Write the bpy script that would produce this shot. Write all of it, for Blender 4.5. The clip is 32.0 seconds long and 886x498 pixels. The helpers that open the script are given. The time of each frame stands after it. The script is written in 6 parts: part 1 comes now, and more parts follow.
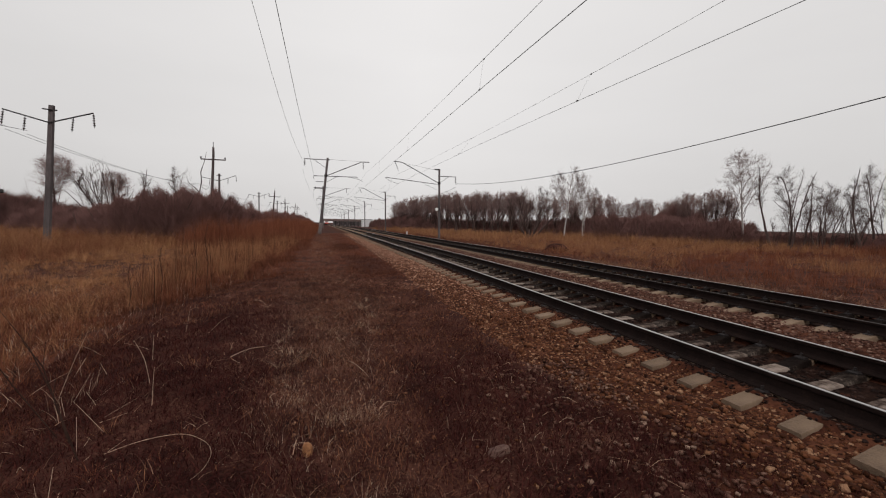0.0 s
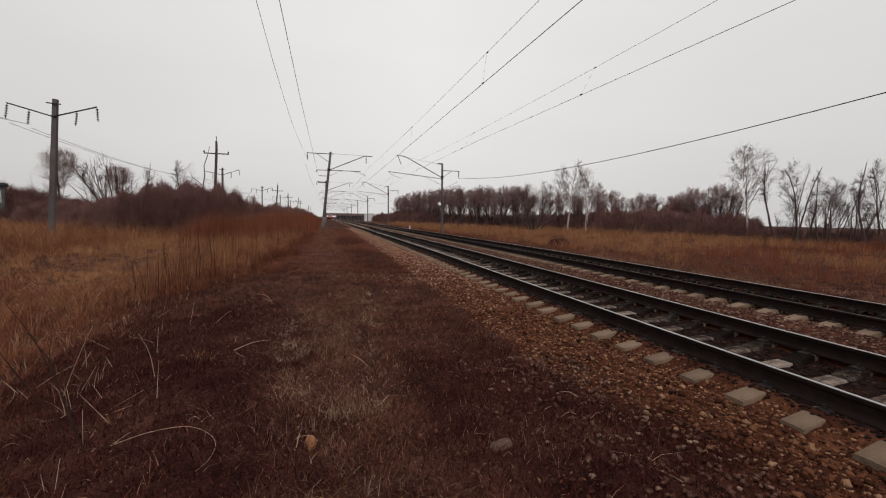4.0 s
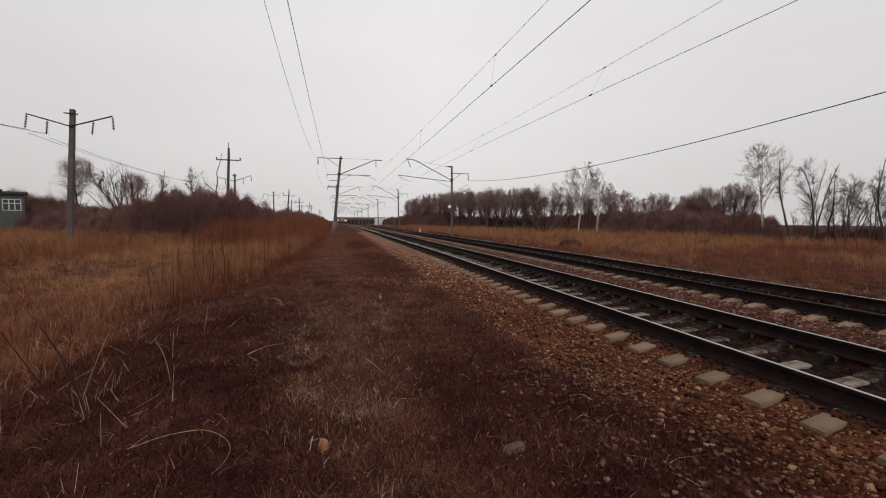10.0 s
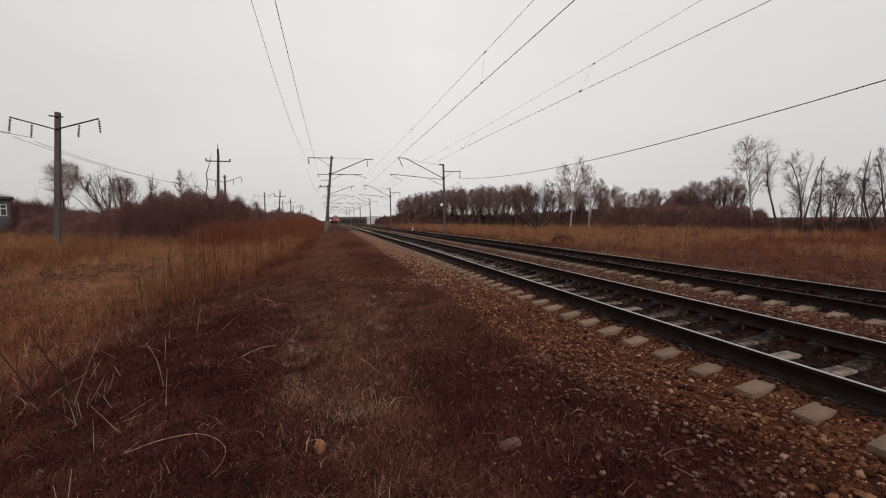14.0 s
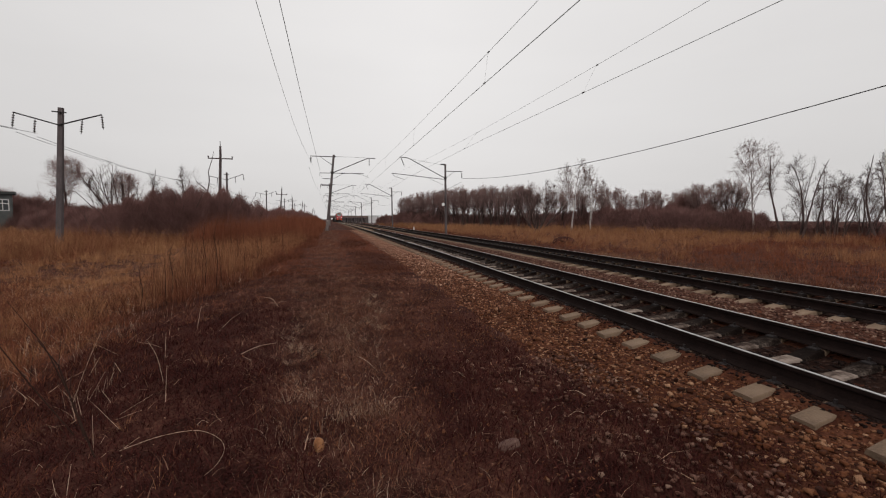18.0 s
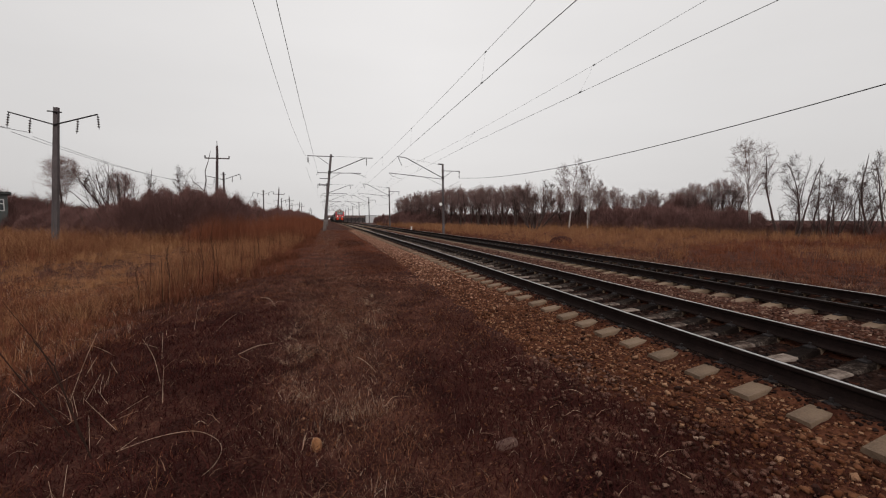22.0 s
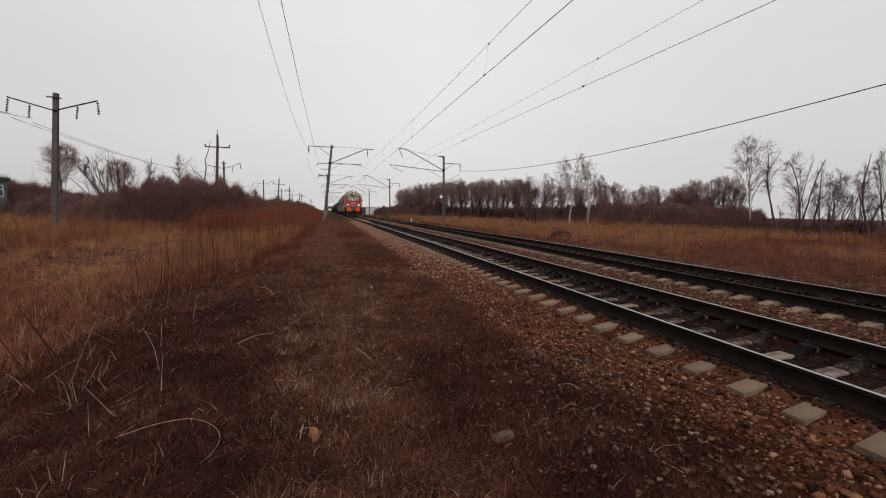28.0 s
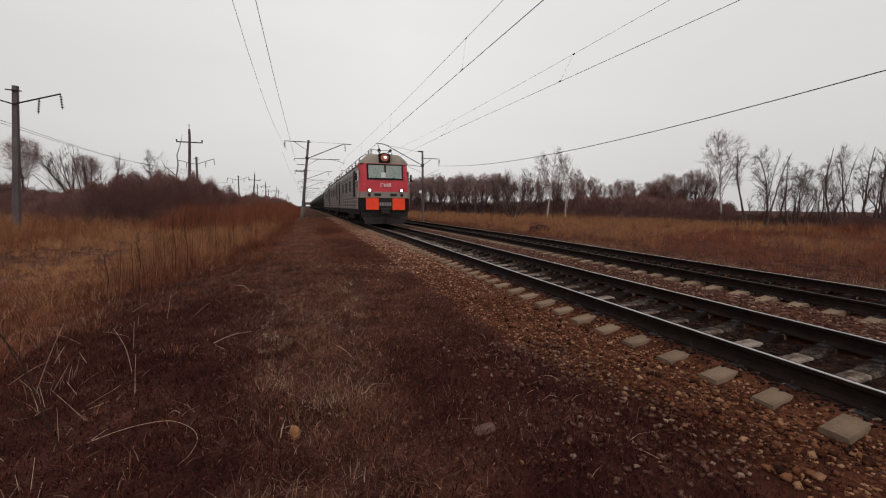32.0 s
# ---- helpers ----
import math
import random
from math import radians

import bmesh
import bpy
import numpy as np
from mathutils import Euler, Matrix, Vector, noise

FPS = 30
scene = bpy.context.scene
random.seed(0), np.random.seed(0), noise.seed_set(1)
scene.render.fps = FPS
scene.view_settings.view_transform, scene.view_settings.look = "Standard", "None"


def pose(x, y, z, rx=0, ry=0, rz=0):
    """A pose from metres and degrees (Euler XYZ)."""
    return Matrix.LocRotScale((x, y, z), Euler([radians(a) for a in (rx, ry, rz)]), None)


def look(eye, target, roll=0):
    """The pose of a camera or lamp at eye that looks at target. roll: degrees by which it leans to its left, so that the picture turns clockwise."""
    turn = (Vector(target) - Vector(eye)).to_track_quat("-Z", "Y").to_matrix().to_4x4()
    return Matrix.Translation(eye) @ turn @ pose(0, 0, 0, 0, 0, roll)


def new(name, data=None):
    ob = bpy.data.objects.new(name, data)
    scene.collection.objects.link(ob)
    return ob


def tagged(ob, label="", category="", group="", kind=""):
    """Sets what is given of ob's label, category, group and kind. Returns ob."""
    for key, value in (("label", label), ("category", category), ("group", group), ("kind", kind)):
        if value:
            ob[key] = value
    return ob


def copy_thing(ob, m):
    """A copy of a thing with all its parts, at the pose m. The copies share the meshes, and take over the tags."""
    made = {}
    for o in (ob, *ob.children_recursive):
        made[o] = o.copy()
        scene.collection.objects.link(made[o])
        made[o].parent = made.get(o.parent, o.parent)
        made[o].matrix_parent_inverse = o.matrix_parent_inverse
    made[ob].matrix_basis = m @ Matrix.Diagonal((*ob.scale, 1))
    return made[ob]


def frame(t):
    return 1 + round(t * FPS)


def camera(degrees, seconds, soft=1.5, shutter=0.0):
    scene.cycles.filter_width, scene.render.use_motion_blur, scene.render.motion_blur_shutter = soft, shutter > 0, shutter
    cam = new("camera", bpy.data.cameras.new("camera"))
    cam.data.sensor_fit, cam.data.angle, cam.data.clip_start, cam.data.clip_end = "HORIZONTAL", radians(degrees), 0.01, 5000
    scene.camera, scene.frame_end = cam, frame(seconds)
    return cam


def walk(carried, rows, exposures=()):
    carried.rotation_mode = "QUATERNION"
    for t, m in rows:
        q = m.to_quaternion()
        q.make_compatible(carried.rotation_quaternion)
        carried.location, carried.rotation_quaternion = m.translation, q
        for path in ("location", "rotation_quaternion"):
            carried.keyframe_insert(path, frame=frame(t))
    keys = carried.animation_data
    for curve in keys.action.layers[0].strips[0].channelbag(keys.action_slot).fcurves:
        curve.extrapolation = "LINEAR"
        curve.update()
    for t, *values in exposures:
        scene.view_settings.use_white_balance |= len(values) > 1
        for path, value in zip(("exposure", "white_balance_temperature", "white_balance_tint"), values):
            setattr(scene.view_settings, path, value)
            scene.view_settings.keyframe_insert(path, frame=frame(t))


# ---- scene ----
cam = camera(90.0, 32.0, soft=1.15)
EYE = (0.0, 0.0, 1.635)
TURNS = [
    (0, 86.45, -1.24, -15.25), (0.5, 86.32, -1.11, -14.97), (1, 85.91, -1.20, -14.93), (1.5, 85.49, -1.29, -15.18),
    (2, 85.31, -1.27, -15.31), (2.5, 84.99, -1.19, -15.29), (3, 85.46, -0.93, -15.06), (3.5, 85.67, -1.34, -15.04),
    (5.5, 86.06, -0.96, -14.37), (6, 86.20, -1.30, -14.32), (6.5, 86.23, -0.80, -14.04), (7, 86.46, -0.76, -13.79),
    (7.5, 86.43, -0.74, -13.77), (8, 86.43, -0.83, -13.77), (8.5, 86.48, -0.94, -13.65), (9, 86.14, -0.99, -13.43),
    (9.5, 85.97, -1.12, -13.40), (10, 86.06, -0.61, -13.58), (10.5, 86.73, -0.53, -14.44), (11, 86.49, -0.55, -14.12),
    (11.5, 86.01, -0.75, -14.14), (12, 85.63, -1.27, -14.49), (12.5, 85.81, -0.50, -14.49), (13, 85.62, -0.36, -14.61),
    (13.5, 85.63, -0.19, -14.61), (14, 85.82, 0.34, -14.55), (14.5, 85.70, 0.31, -14.85), (16.5, 85.74, -0.27, -14.27),
    (17, 85.65, -0.43, -14.35), (17.5, 85.80, -0.05, -14.29), (18, 85.80, -0.31, -14.38), (18.5, 85.68, -0.27, -14.42),
    (19, 85.68, -0.22, -14.73), (19.5, 85.32, -0.02, -14.77), (20, 85.57, -0.08, -14.80), (20.5, 85.33, -0.17, -14.76),
    (21, 85.34, -0.27, -14.82), (21.5, 85.60, -0.44, -14.62), (22, 85.76, -0.24, -14.70), (22.5, 85.74, -0.05, -15.16),
    (23, 85.73, 0.03, -15.15), (23.5, 85.21, -0.31, -14.73), (24, 84.97, -0.45, -14.80), (24.5, 84.80, -0.79, -14.88),
    (25, 84.54, -0.70, -15.12), (25.5, 84.07, -0.64, -15.01), (27.5, 84.58, -1.70, -15.12), (28, 84.82, -1.14, -14.67),
    (28.5, 84.88, -0.94, -15.09), (29, 84.81, -0.75, -15.38), (29.5, 84.72, -0.93, -16.14), (30, 84.49, -0.68, -16.46),
    (30.5, 84.39, -0.73, -16.80), (31, 84.26, -0.77, -16.90), (31.5, 84.33, -0.84, -17.13), (32, 84.23, -0.72, -17.33),
]
walk(cam, [(t, pose(*EYE, rx, ry, rz)) for t, rx, ry, rz in TURNS], exposures=[(0, 0.08, 6500, 10), (32, 0.08, 6500, 10)])

# ---- world and sun: a flat overcast winter sky ----
world = bpy.data.worlds.new("overcast")
scene.world = world
world.use_nodes = True
wn, wl = world.node_tree.nodes, world.node_tree.links
wn.clear()
sky = wn.new("ShaderNodeTexSky")
sky.sky_type, sky.sun_disc = "NISHITA", False
sky.sun_elevation, sky.sun_rotation = radians(32), radians(200)
sky.air_density, sky.dust_density, sky.ozone_density = 1.0, 6.0, 1.0
grey_sky = wn.new("ShaderNodeHueSaturation")
grey_sky.inputs["Saturation"].default_value = 0.12
grey_sky.inputs["Value"].default_value = 0.10
cloud = wn.new("ShaderNodeMixRGB")
cloud.inputs["Fac"].default_value = 0.80
cloud.inputs["Color2"].default_value = (0.866, 0.845, 0.836, 1)
back = wn.new("ShaderNodeBackground")
back.inputs["Strength"].default_value = 1.0
wout = wn.new("ShaderNodeOutputWorld")
wl.new(sky.outputs[0], grey_sky.inputs["Color"])
wl.new(grey_sky.outputs[0], cloud.inputs["Color1"])
# the sky's gain rises overhead and falls off either side of x = 0.2
coord, parts3, slope, aside, gain = wn.new("ShaderNodeTexCoord"), wn.new("ShaderNodeSeparateXYZ"), wn.new("ShaderNodeMath"), wn.new("ShaderNodeMath"), wn.new("ShaderNodeMath")
wl.new(coord.outputs["Generated"], parts3.inputs[0])
shift_x = wn.new("ShaderNodeMath")
shift_x.operation, aside.operation, slope.operation, gain.operation = "SUBTRACT", "ABSOLUTE", "MULTIPLY_ADD", "MULTIPLY_ADD"
shift_x.inputs[1].default_value = 0.2
wl.new(parts3.outputs["X"], shift_x.inputs[0])
wl.new(shift_x.outputs[0], aside.inputs[0])
slope.inputs[1].default_value, slope.inputs[2].default_value = -0.20, 0.945
wl.new(aside.outputs[0], slope.inputs[0])
gain.inputs[1].default_value = 0.27
wl.new(parts3.outputs["Z"], gain.inputs[0])
wl.new(slope.outputs[0], gain.inputs[2])
# soft unevenness of the cloud sheet
puff, flat_map, puff_gain = wn.new("ShaderNodeTexNoise"), wn.new("ShaderNodeMapping"), wn.new("ShaderNodeMath")
flat_map.inputs["Scale"].default_value = (1.2, 1.2, 5.0)
puff.inputs["Scale"].default_value, puff.inputs["Detail"].default_value = 1.6, 4.0
wl.new(coord.outputs["Generated"], flat_map.inputs["Vector"])
wl.new(flat_map.outputs[0], puff.inputs["Vector"])
puff_gain.operation = "MULTIPLY_ADD"
puff_gain.inputs[1].default_value, puff_gain.inputs[2].default_value = 0.10, -0.05
wl.new(puff.outputs["Fac"], puff_gain.inputs[0])
uneven = wn.new("ShaderNodeMath")
uneven.operation = "ADD"
wl.new(gain.outputs[0], uneven.inputs[0])
wl.new(puff_gain.outputs[0], uneven.inputs[1])
cover = wn.new("ShaderNodeVectorMath")
cover.operation = "SCALE"
wl.new(cloud.outputs[0], cover.inputs[0])
wl.new(uneven.outputs[0], cover.inputs["Scale"])
wl.new(cover.outputs[0], back.inputs["Color"])
wl.new(back.outputs[0], wout.inputs[0])
sun = new("sun", bpy.data.lights.new("sun", "SUN"))
sun.data.energy, sun.data.angle, sun.data.color = 0.5, radians(25), (1.0, 0.95, 0.88)
sun.matrix_world = look((-20, -50, 40), (0, 0, 0))


# ---- materials ----
def ramp_stops(node, stops):
    cr = node.color_ramp
    while len(cr.elements) < len(stops):
        cr.elements.new(0.5)
    for e, (pos, col) in zip(cr.elements, stops):
        e.position, e.color = pos, (*col, 1)


def mat(name, stops, scale=3.0, rough=0.8, metal=0.0, bump=0.3, bump_scale=None, island=0.0, obj=0.0, detail=8.0, stretch=(1, 1, 1), spec=0.3, emit=None):
    """Noise-coloured material; island / obj mix in a random value per loose piece or per object."""
    m = bpy.data.materials.new(name)
    m.use_nodes = True
    n, l = m.node_tree.nodes, m.node_tree.links
    b = n["Principled BSDF"]
    b.inputs["Roughness"].default_value, b.inputs["Metallic"].default_value = rough, metal
    b.inputs["Specular IOR Level"].default_value = spec
    tc, mp = n.new("ShaderNodeTexCoord"), n.new("ShaderNodeMapping")
    mp.inputs["Scale"].default_value = stretch
    l.new(tc.outputs["Object"], mp.inputs["Vector"])
    big, fine = n.new("ShaderNodeTexNoise"), n.new("ShaderNodeTexNoise")
    big.inputs["Scale"].default_value, big.inputs["Detail"].default_value = scale, detail
    big.inputs["Roughness"].default_value = 0.6
    fine.inputs["Scale"].default_value, fine.inputs["Detail"].default_value = bump_scale or scale * 9, 6.0
    l.new(mp.outputs[0], big.inputs["Vector"]), l.new(mp.outputs[0], fine.inputs["Vector"])
    mix = n.new("ShaderNodeMath")
    mix.operation = "MULTIPLY_ADD"
    l.new(fine.outputs["Fac"], mix.inputs[0])
    mix.inputs[1].default_value = 0.5
    sub = n.new("ShaderNodeMath")
    sub.operation = "SUBTRACT"
    l.new(big.outputs["Fac"], sub.inputs[0])
    sub.inputs[1].default_value = 0.25
    l.new(sub.outputs[0], mix.inputs[2])
    val = mix.outputs[0]
    for amount, kind in ((island, "ShaderNodeNewGeometry"), (obj, "ShaderNodeObjectInfo")):
        if amount:
            src = n.new(kind)
            mm = n.new("ShaderNodeMix")
            mm.inputs[0].default_value = amount
            l.new(val, mm.inputs[2])
            l.new(src.outputs["Random Per Island" if kind.endswith("Geometry") else "Random"], mm.inputs[3])
            val = mm.outputs[0]
    cr = n.new("ShaderNodeValToRGB")
    ramp_stops(cr, stops)
    l.new(val, cr.inputs[0])
    l.new(cr.outputs[0], b.inputs["Base Color"])
    if bump:
        bp = n.new("ShaderNodeBump")
        bp.inputs["Strength"].default_value, bp.inputs["Distance"].default_value = bump, 0.02
        l.new(fine.outputs["Fac"], bp.inputs["Height"])
        l.new(bp.outputs[0], b.inputs["Normal"])
    if emit:
        b.inputs["Emission Color"].default_value, b.inputs["Emission Strength"].default_value = (*emit[0], 1), emit[1]
    return m


def shade(c, k):
    return tuple(min(1.0, v * k) for v in c)


def plain(name, c, rough=0.6, metal=0.0, scale=6.0, bump=0.1, dirt=0.6, **kw):
    """Paint or metal with dirt and slight tone change."""
    return mat(name, [(0.2, shade(c, dirt)), (0.55, c), (0.85, shade(c, 1.12))], scale, rough, metal, bump, **kw)


SOIL = mat("dry_soil_thatch", [(0.28, (0.01016, 0.003453, 0.003132)), (0.45, (0.03659, 0.01338, 0.01027)), (0.58, (0.07319, 0.02935, 0.02088)), (0.80, (0.1626, 0.07597, 0.05046))], 1.6, 0.95, bump=0.9, bump_scale=38, spec=0.04)
BED = mat("ballast_bed", [(0.25, (0.01599, 0.005298, 0.003602)), (0.5, (0.05439, 0.01854, 0.01081)), (0.8, (0.1439, 0.05696, 0.03121))], 2.4, 0.95, bump=1.0, bump_scale=26, spec=0.04)
STONES = [(0.10, (0.01554, 0.005059, 0.002801)), (0.35, (0.06412, 0.02123, 0.00946)), (0.6, (0.1215, 0.04324, 0.01961)), (0.78, (0.1749, 0.0767, 0.03921)), (0.95, (0.4081, 0.2407, 0.1471))]
STONE = mat("ballast_stone", STONES, 9, 0.9, bump=0.4, island=0.8, spec=0.1)
# paler stone tones, for the stones from about y = 7 outwards
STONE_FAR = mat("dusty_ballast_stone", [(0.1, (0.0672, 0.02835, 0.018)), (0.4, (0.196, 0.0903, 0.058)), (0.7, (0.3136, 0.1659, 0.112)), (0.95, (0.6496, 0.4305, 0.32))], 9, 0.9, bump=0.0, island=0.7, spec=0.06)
STONE_MID = mat("brown_ballast_stone", [(0.10, (0.02464, 0.009583, 0.007096)), (0.4, (0.0847, 0.03833, 0.0268)), (0.75, (0.1463, 0.07507, 0.05519)), (0.96, (0.3696, 0.2556, 0.1892))], 9, 0.9, bump=0.0, island=0.75, spec=0.08)
STONE_ONE = mat("single_ballast_stone", STONES, 9, 0.9, bump=0.4, obj=0.8, spec=0.1)
CRIB = mat("oily_crib_stone", [(0.1, (0.00525, 0.00276, 0.00225)), (0.5, (0.01365, 0.0069, 0.0054)), (0.85, (0.03675, 0.01932, 0.0153)), (0.98, (0.1995, 0.138, 0.117))], 9, 0.9, bump=0.4, island=0.75, spec=0.08)
CONCRETE = mat("sleeper_concrete", [(0.15, (0.0594, 0.03762, 0.0254)), (0.45, (0.1505, 0.09891, 0.06471)), (0.8, (0.2297, 0.1567, 0.1058))], 4, 0.9, bump=0.5, bump_scale=60, obj=0.25)
OILY = mat("oily_concrete", [(0.25, (0.012, 0.0072, 0.0058)), (0.38, (0.034, 0.022, 0.0175)), (0.48, (0.10, 0.073, 0.06)), (0.64, (0.25, 0.198, 0.167))], 5, 0.9, bump=0.6, bump_scale=26, obj=0.2, spec=0.04)
TARRY = mat("tarry_concrete", [(0.32, (0.006, 0.0038, 0.0032)), (0.48, (0.012, 0.008, 0.0066)), (0.58, (0.035, 0.0255, 0.021)), (0.72, (0.14, 0.11, 0.093))], 8, 0.9, bump=0.6, bump_scale=40, obj=0.2, spec=0.04)
RAIL = mat("rail_rust", [(0.2, (0.006, 0.004, 0.0035)), (0.6, (0.015, 0.009, 0.008)), (0.9, (0.03, 0.018, 0.014))], 5, 0.85, 0.0, bump=0.3, spec=0.06)
RAILDULL = mat("dull_rail_head", [(0.2, (0.03, 0.024, 0.022)), (0.8, (0.07, 0.058, 0.053))], 6, 0.6, 0.5, bump=0.05, stretch=(1, 0.1, 1))
RAILTOP = mat("polished_rail_head", [(0.2, (0.42, 0.40, 0.39)), (0.8, (0.6, 0.58, 0.57))], 6, 0.3, 1.0, bump=0.05, stretch=(1, 0.1, 1))
STEEL = plain("galvanised_steel", (0.10, 0.09, 0.095), 0.6, 0.3)
DARKSTEEL = plain("dark_steel", (0.022, 0.017, 0.017), 0.6, 0.3)
WIRE = plain("wire", (0.035, 0.03, 0.032), 0.6, 0.4)
INSUL = plain("insulator_glaze", (0.035, 0.02, 0.02), 0.25)
FOOT = mat("pale_foot_concrete", [(0.2, (0.12, 0.095, 0.09)), (0.7, (0.26, 0.215, 0.20))], 2.0, 0.9, bump=0.3)
POLE = mat("mast_concrete", [(0.2, (0.05, 0.040, 0.041)), (0.55, (0.098, 0.080, 0.081)), (0.85, (0.16, 0.136, 0.13))], 1.6, 0.9, bump=0.3, stretch=(1, 1, 0.25))
WOODPOLE = mat("weathered_pole_wood", [(0.2, (0.05, 0.035, 0.035)), (0.7, (0.10, 0.075, 0.075))], 3, 0.9, bump=0.3, stretch=(1, 1, 0.15))
STRAW = mat("tall_dry_grass", [(0.1, (0.1134, 0.04738, 0.0245)), (0.4, (0.2214, 0.1009, 0.05096)), (0.7, (0.324, 0.1627, 0.08232)), (0.97, (0.5616, 0.3296, 0.1764))], 0.35, 0.9, bump=0.0, island=0.45, spec=0.05)
OCHRE = mat("open_ochre_grass", [(0.1, (0.1676, 0.07286, 0.03481)), (0.45, (0.3056, 0.1449, 0.07114)), (0.75, (0.3943, 0.2029, 0.1022)), (0.97, (0.552, 0.3146, 0.1741))], 0.35, 0.9, bump=0.0, island=0.45, spec=0.05)
REED = mat("reed_stand", [(0.1, (0.07701, 0.02475, 0.01468)), (0.4, (0.1472, 0.0495, 0.02702)), (0.75, (0.2096, 0.07681, 0.04092)), (0.97, (0.3624, 0.1494, 0.08106))], 0.35, 0.9, bump=0.0, island=0.42, spec=0.05)
SEDGE = mat("dark_dead_sedge", [(0.1, (0.0336, 0.01071, 0.007275)), (0.45, (0.07392, 0.0255, 0.01552)), (0.8, (0.1288, 0.04998, 0.02813)), (0.97, (0.2576, 0.1224, 0.0679))], 0.5, 0.9, bump=0.0, island=0.5, spec=0.04)
SCORCHED = mat("dark_matted_grass", [(0.05, (0.0135, 0.003355, 0.003263)), (0.45, (0.03375, 0.009107, 0.007923)), (0.8, (0.07763, 0.02397, 0.01864)), (0.98, (0.1856, 0.07789, 0.05243))], 0.9, 0.9, bump=0.0, island=0.55, spec=0.04)
THATCH = mat("short_dry_grass", [(0.05, (0.03214, 0.01067, 0.007121)), (0.40, (0.08843, 0.03337, 0.01972)), (0.70, (0.1929, 0.08005, 0.04382)), (0.97, (0.3716, 0.195, 0.1043))], 0.9, 0.9, bump=0.0, island=0.55, spec=0.05)
TUFT = mat("trodden_straw", [(0.1, (0.075, 0.036, 0.025)), (0.6, (0.19, 0.103, 0.07)), (0.97, (0.5336, 0.3467, 0.2412))], 4, 0.9, bump=0.0, island=0.7, spec=0.05)
PALE = mat("bleached_straw", [(0.1, (0.24, 0.15, 0.105)), (0.6, (0.50, 0.36, 0.265)), (0.97, (0.80, 0.63, 0.50))], 4, 0.85, bump=0.0, island=0.7, spec=0.1)
BARK = mat("dark_bark", [(0.2, (0.0378, 0.02232, 0.02024)), (0.7, (0.0918, 0.05766, 0.05152))], 5, 0.95, bump=0.5, stretch=(1, 1, 0.3))
WEED = mat("dark_weed_stem", [(0.2, (0.018, 0.009, 0.007)), (0.8, (0.045, 0.024, 0.018))], 6, 0.95, bump=0.0, spec=0.05)
BIRCH = mat("birch_bark", [(0.32, (0.05, 0.04, 0.04)), (0.42, (0.36, 0.32, 0.30)), (0.8, (0.52, 0.47, 0.45))], 3, 0.85, bump=0.3, stretch=(1, 1, 2.0))
TWIG = mat("bare_twigs", [(0.1, (0.15, 0.092, 0.084)), (0.9, (0.30, 0.20, 0.185))], 2, 0.95, bump=0.0, island=0.5, spec=0.03)
BARKTWIG = mat("dark_twigs", [(0.1, (0.06, 0.040, 0.037)), (0.9, (0.13, 0.090, 0.082))], 2, 0.95, bump=0.0, island=0.5, spec=0.03)
BIRCHTWIG = mat("birch_twigs", [(0.1, (0.1188, 0.0744, 0.06808)), (0.9, (0.2268, 0.1535, 0.138))], 2, 0.95, bump=0.0, island=0.5)
BRUSH = mat("dark_brush_twigs", [(0.1, (0.10, 0.05, 0.046)), (0.9, (0.27, 0.15, 0.135))], 1, 0.95, bump=0.0, island=0.5, spec=0.03)


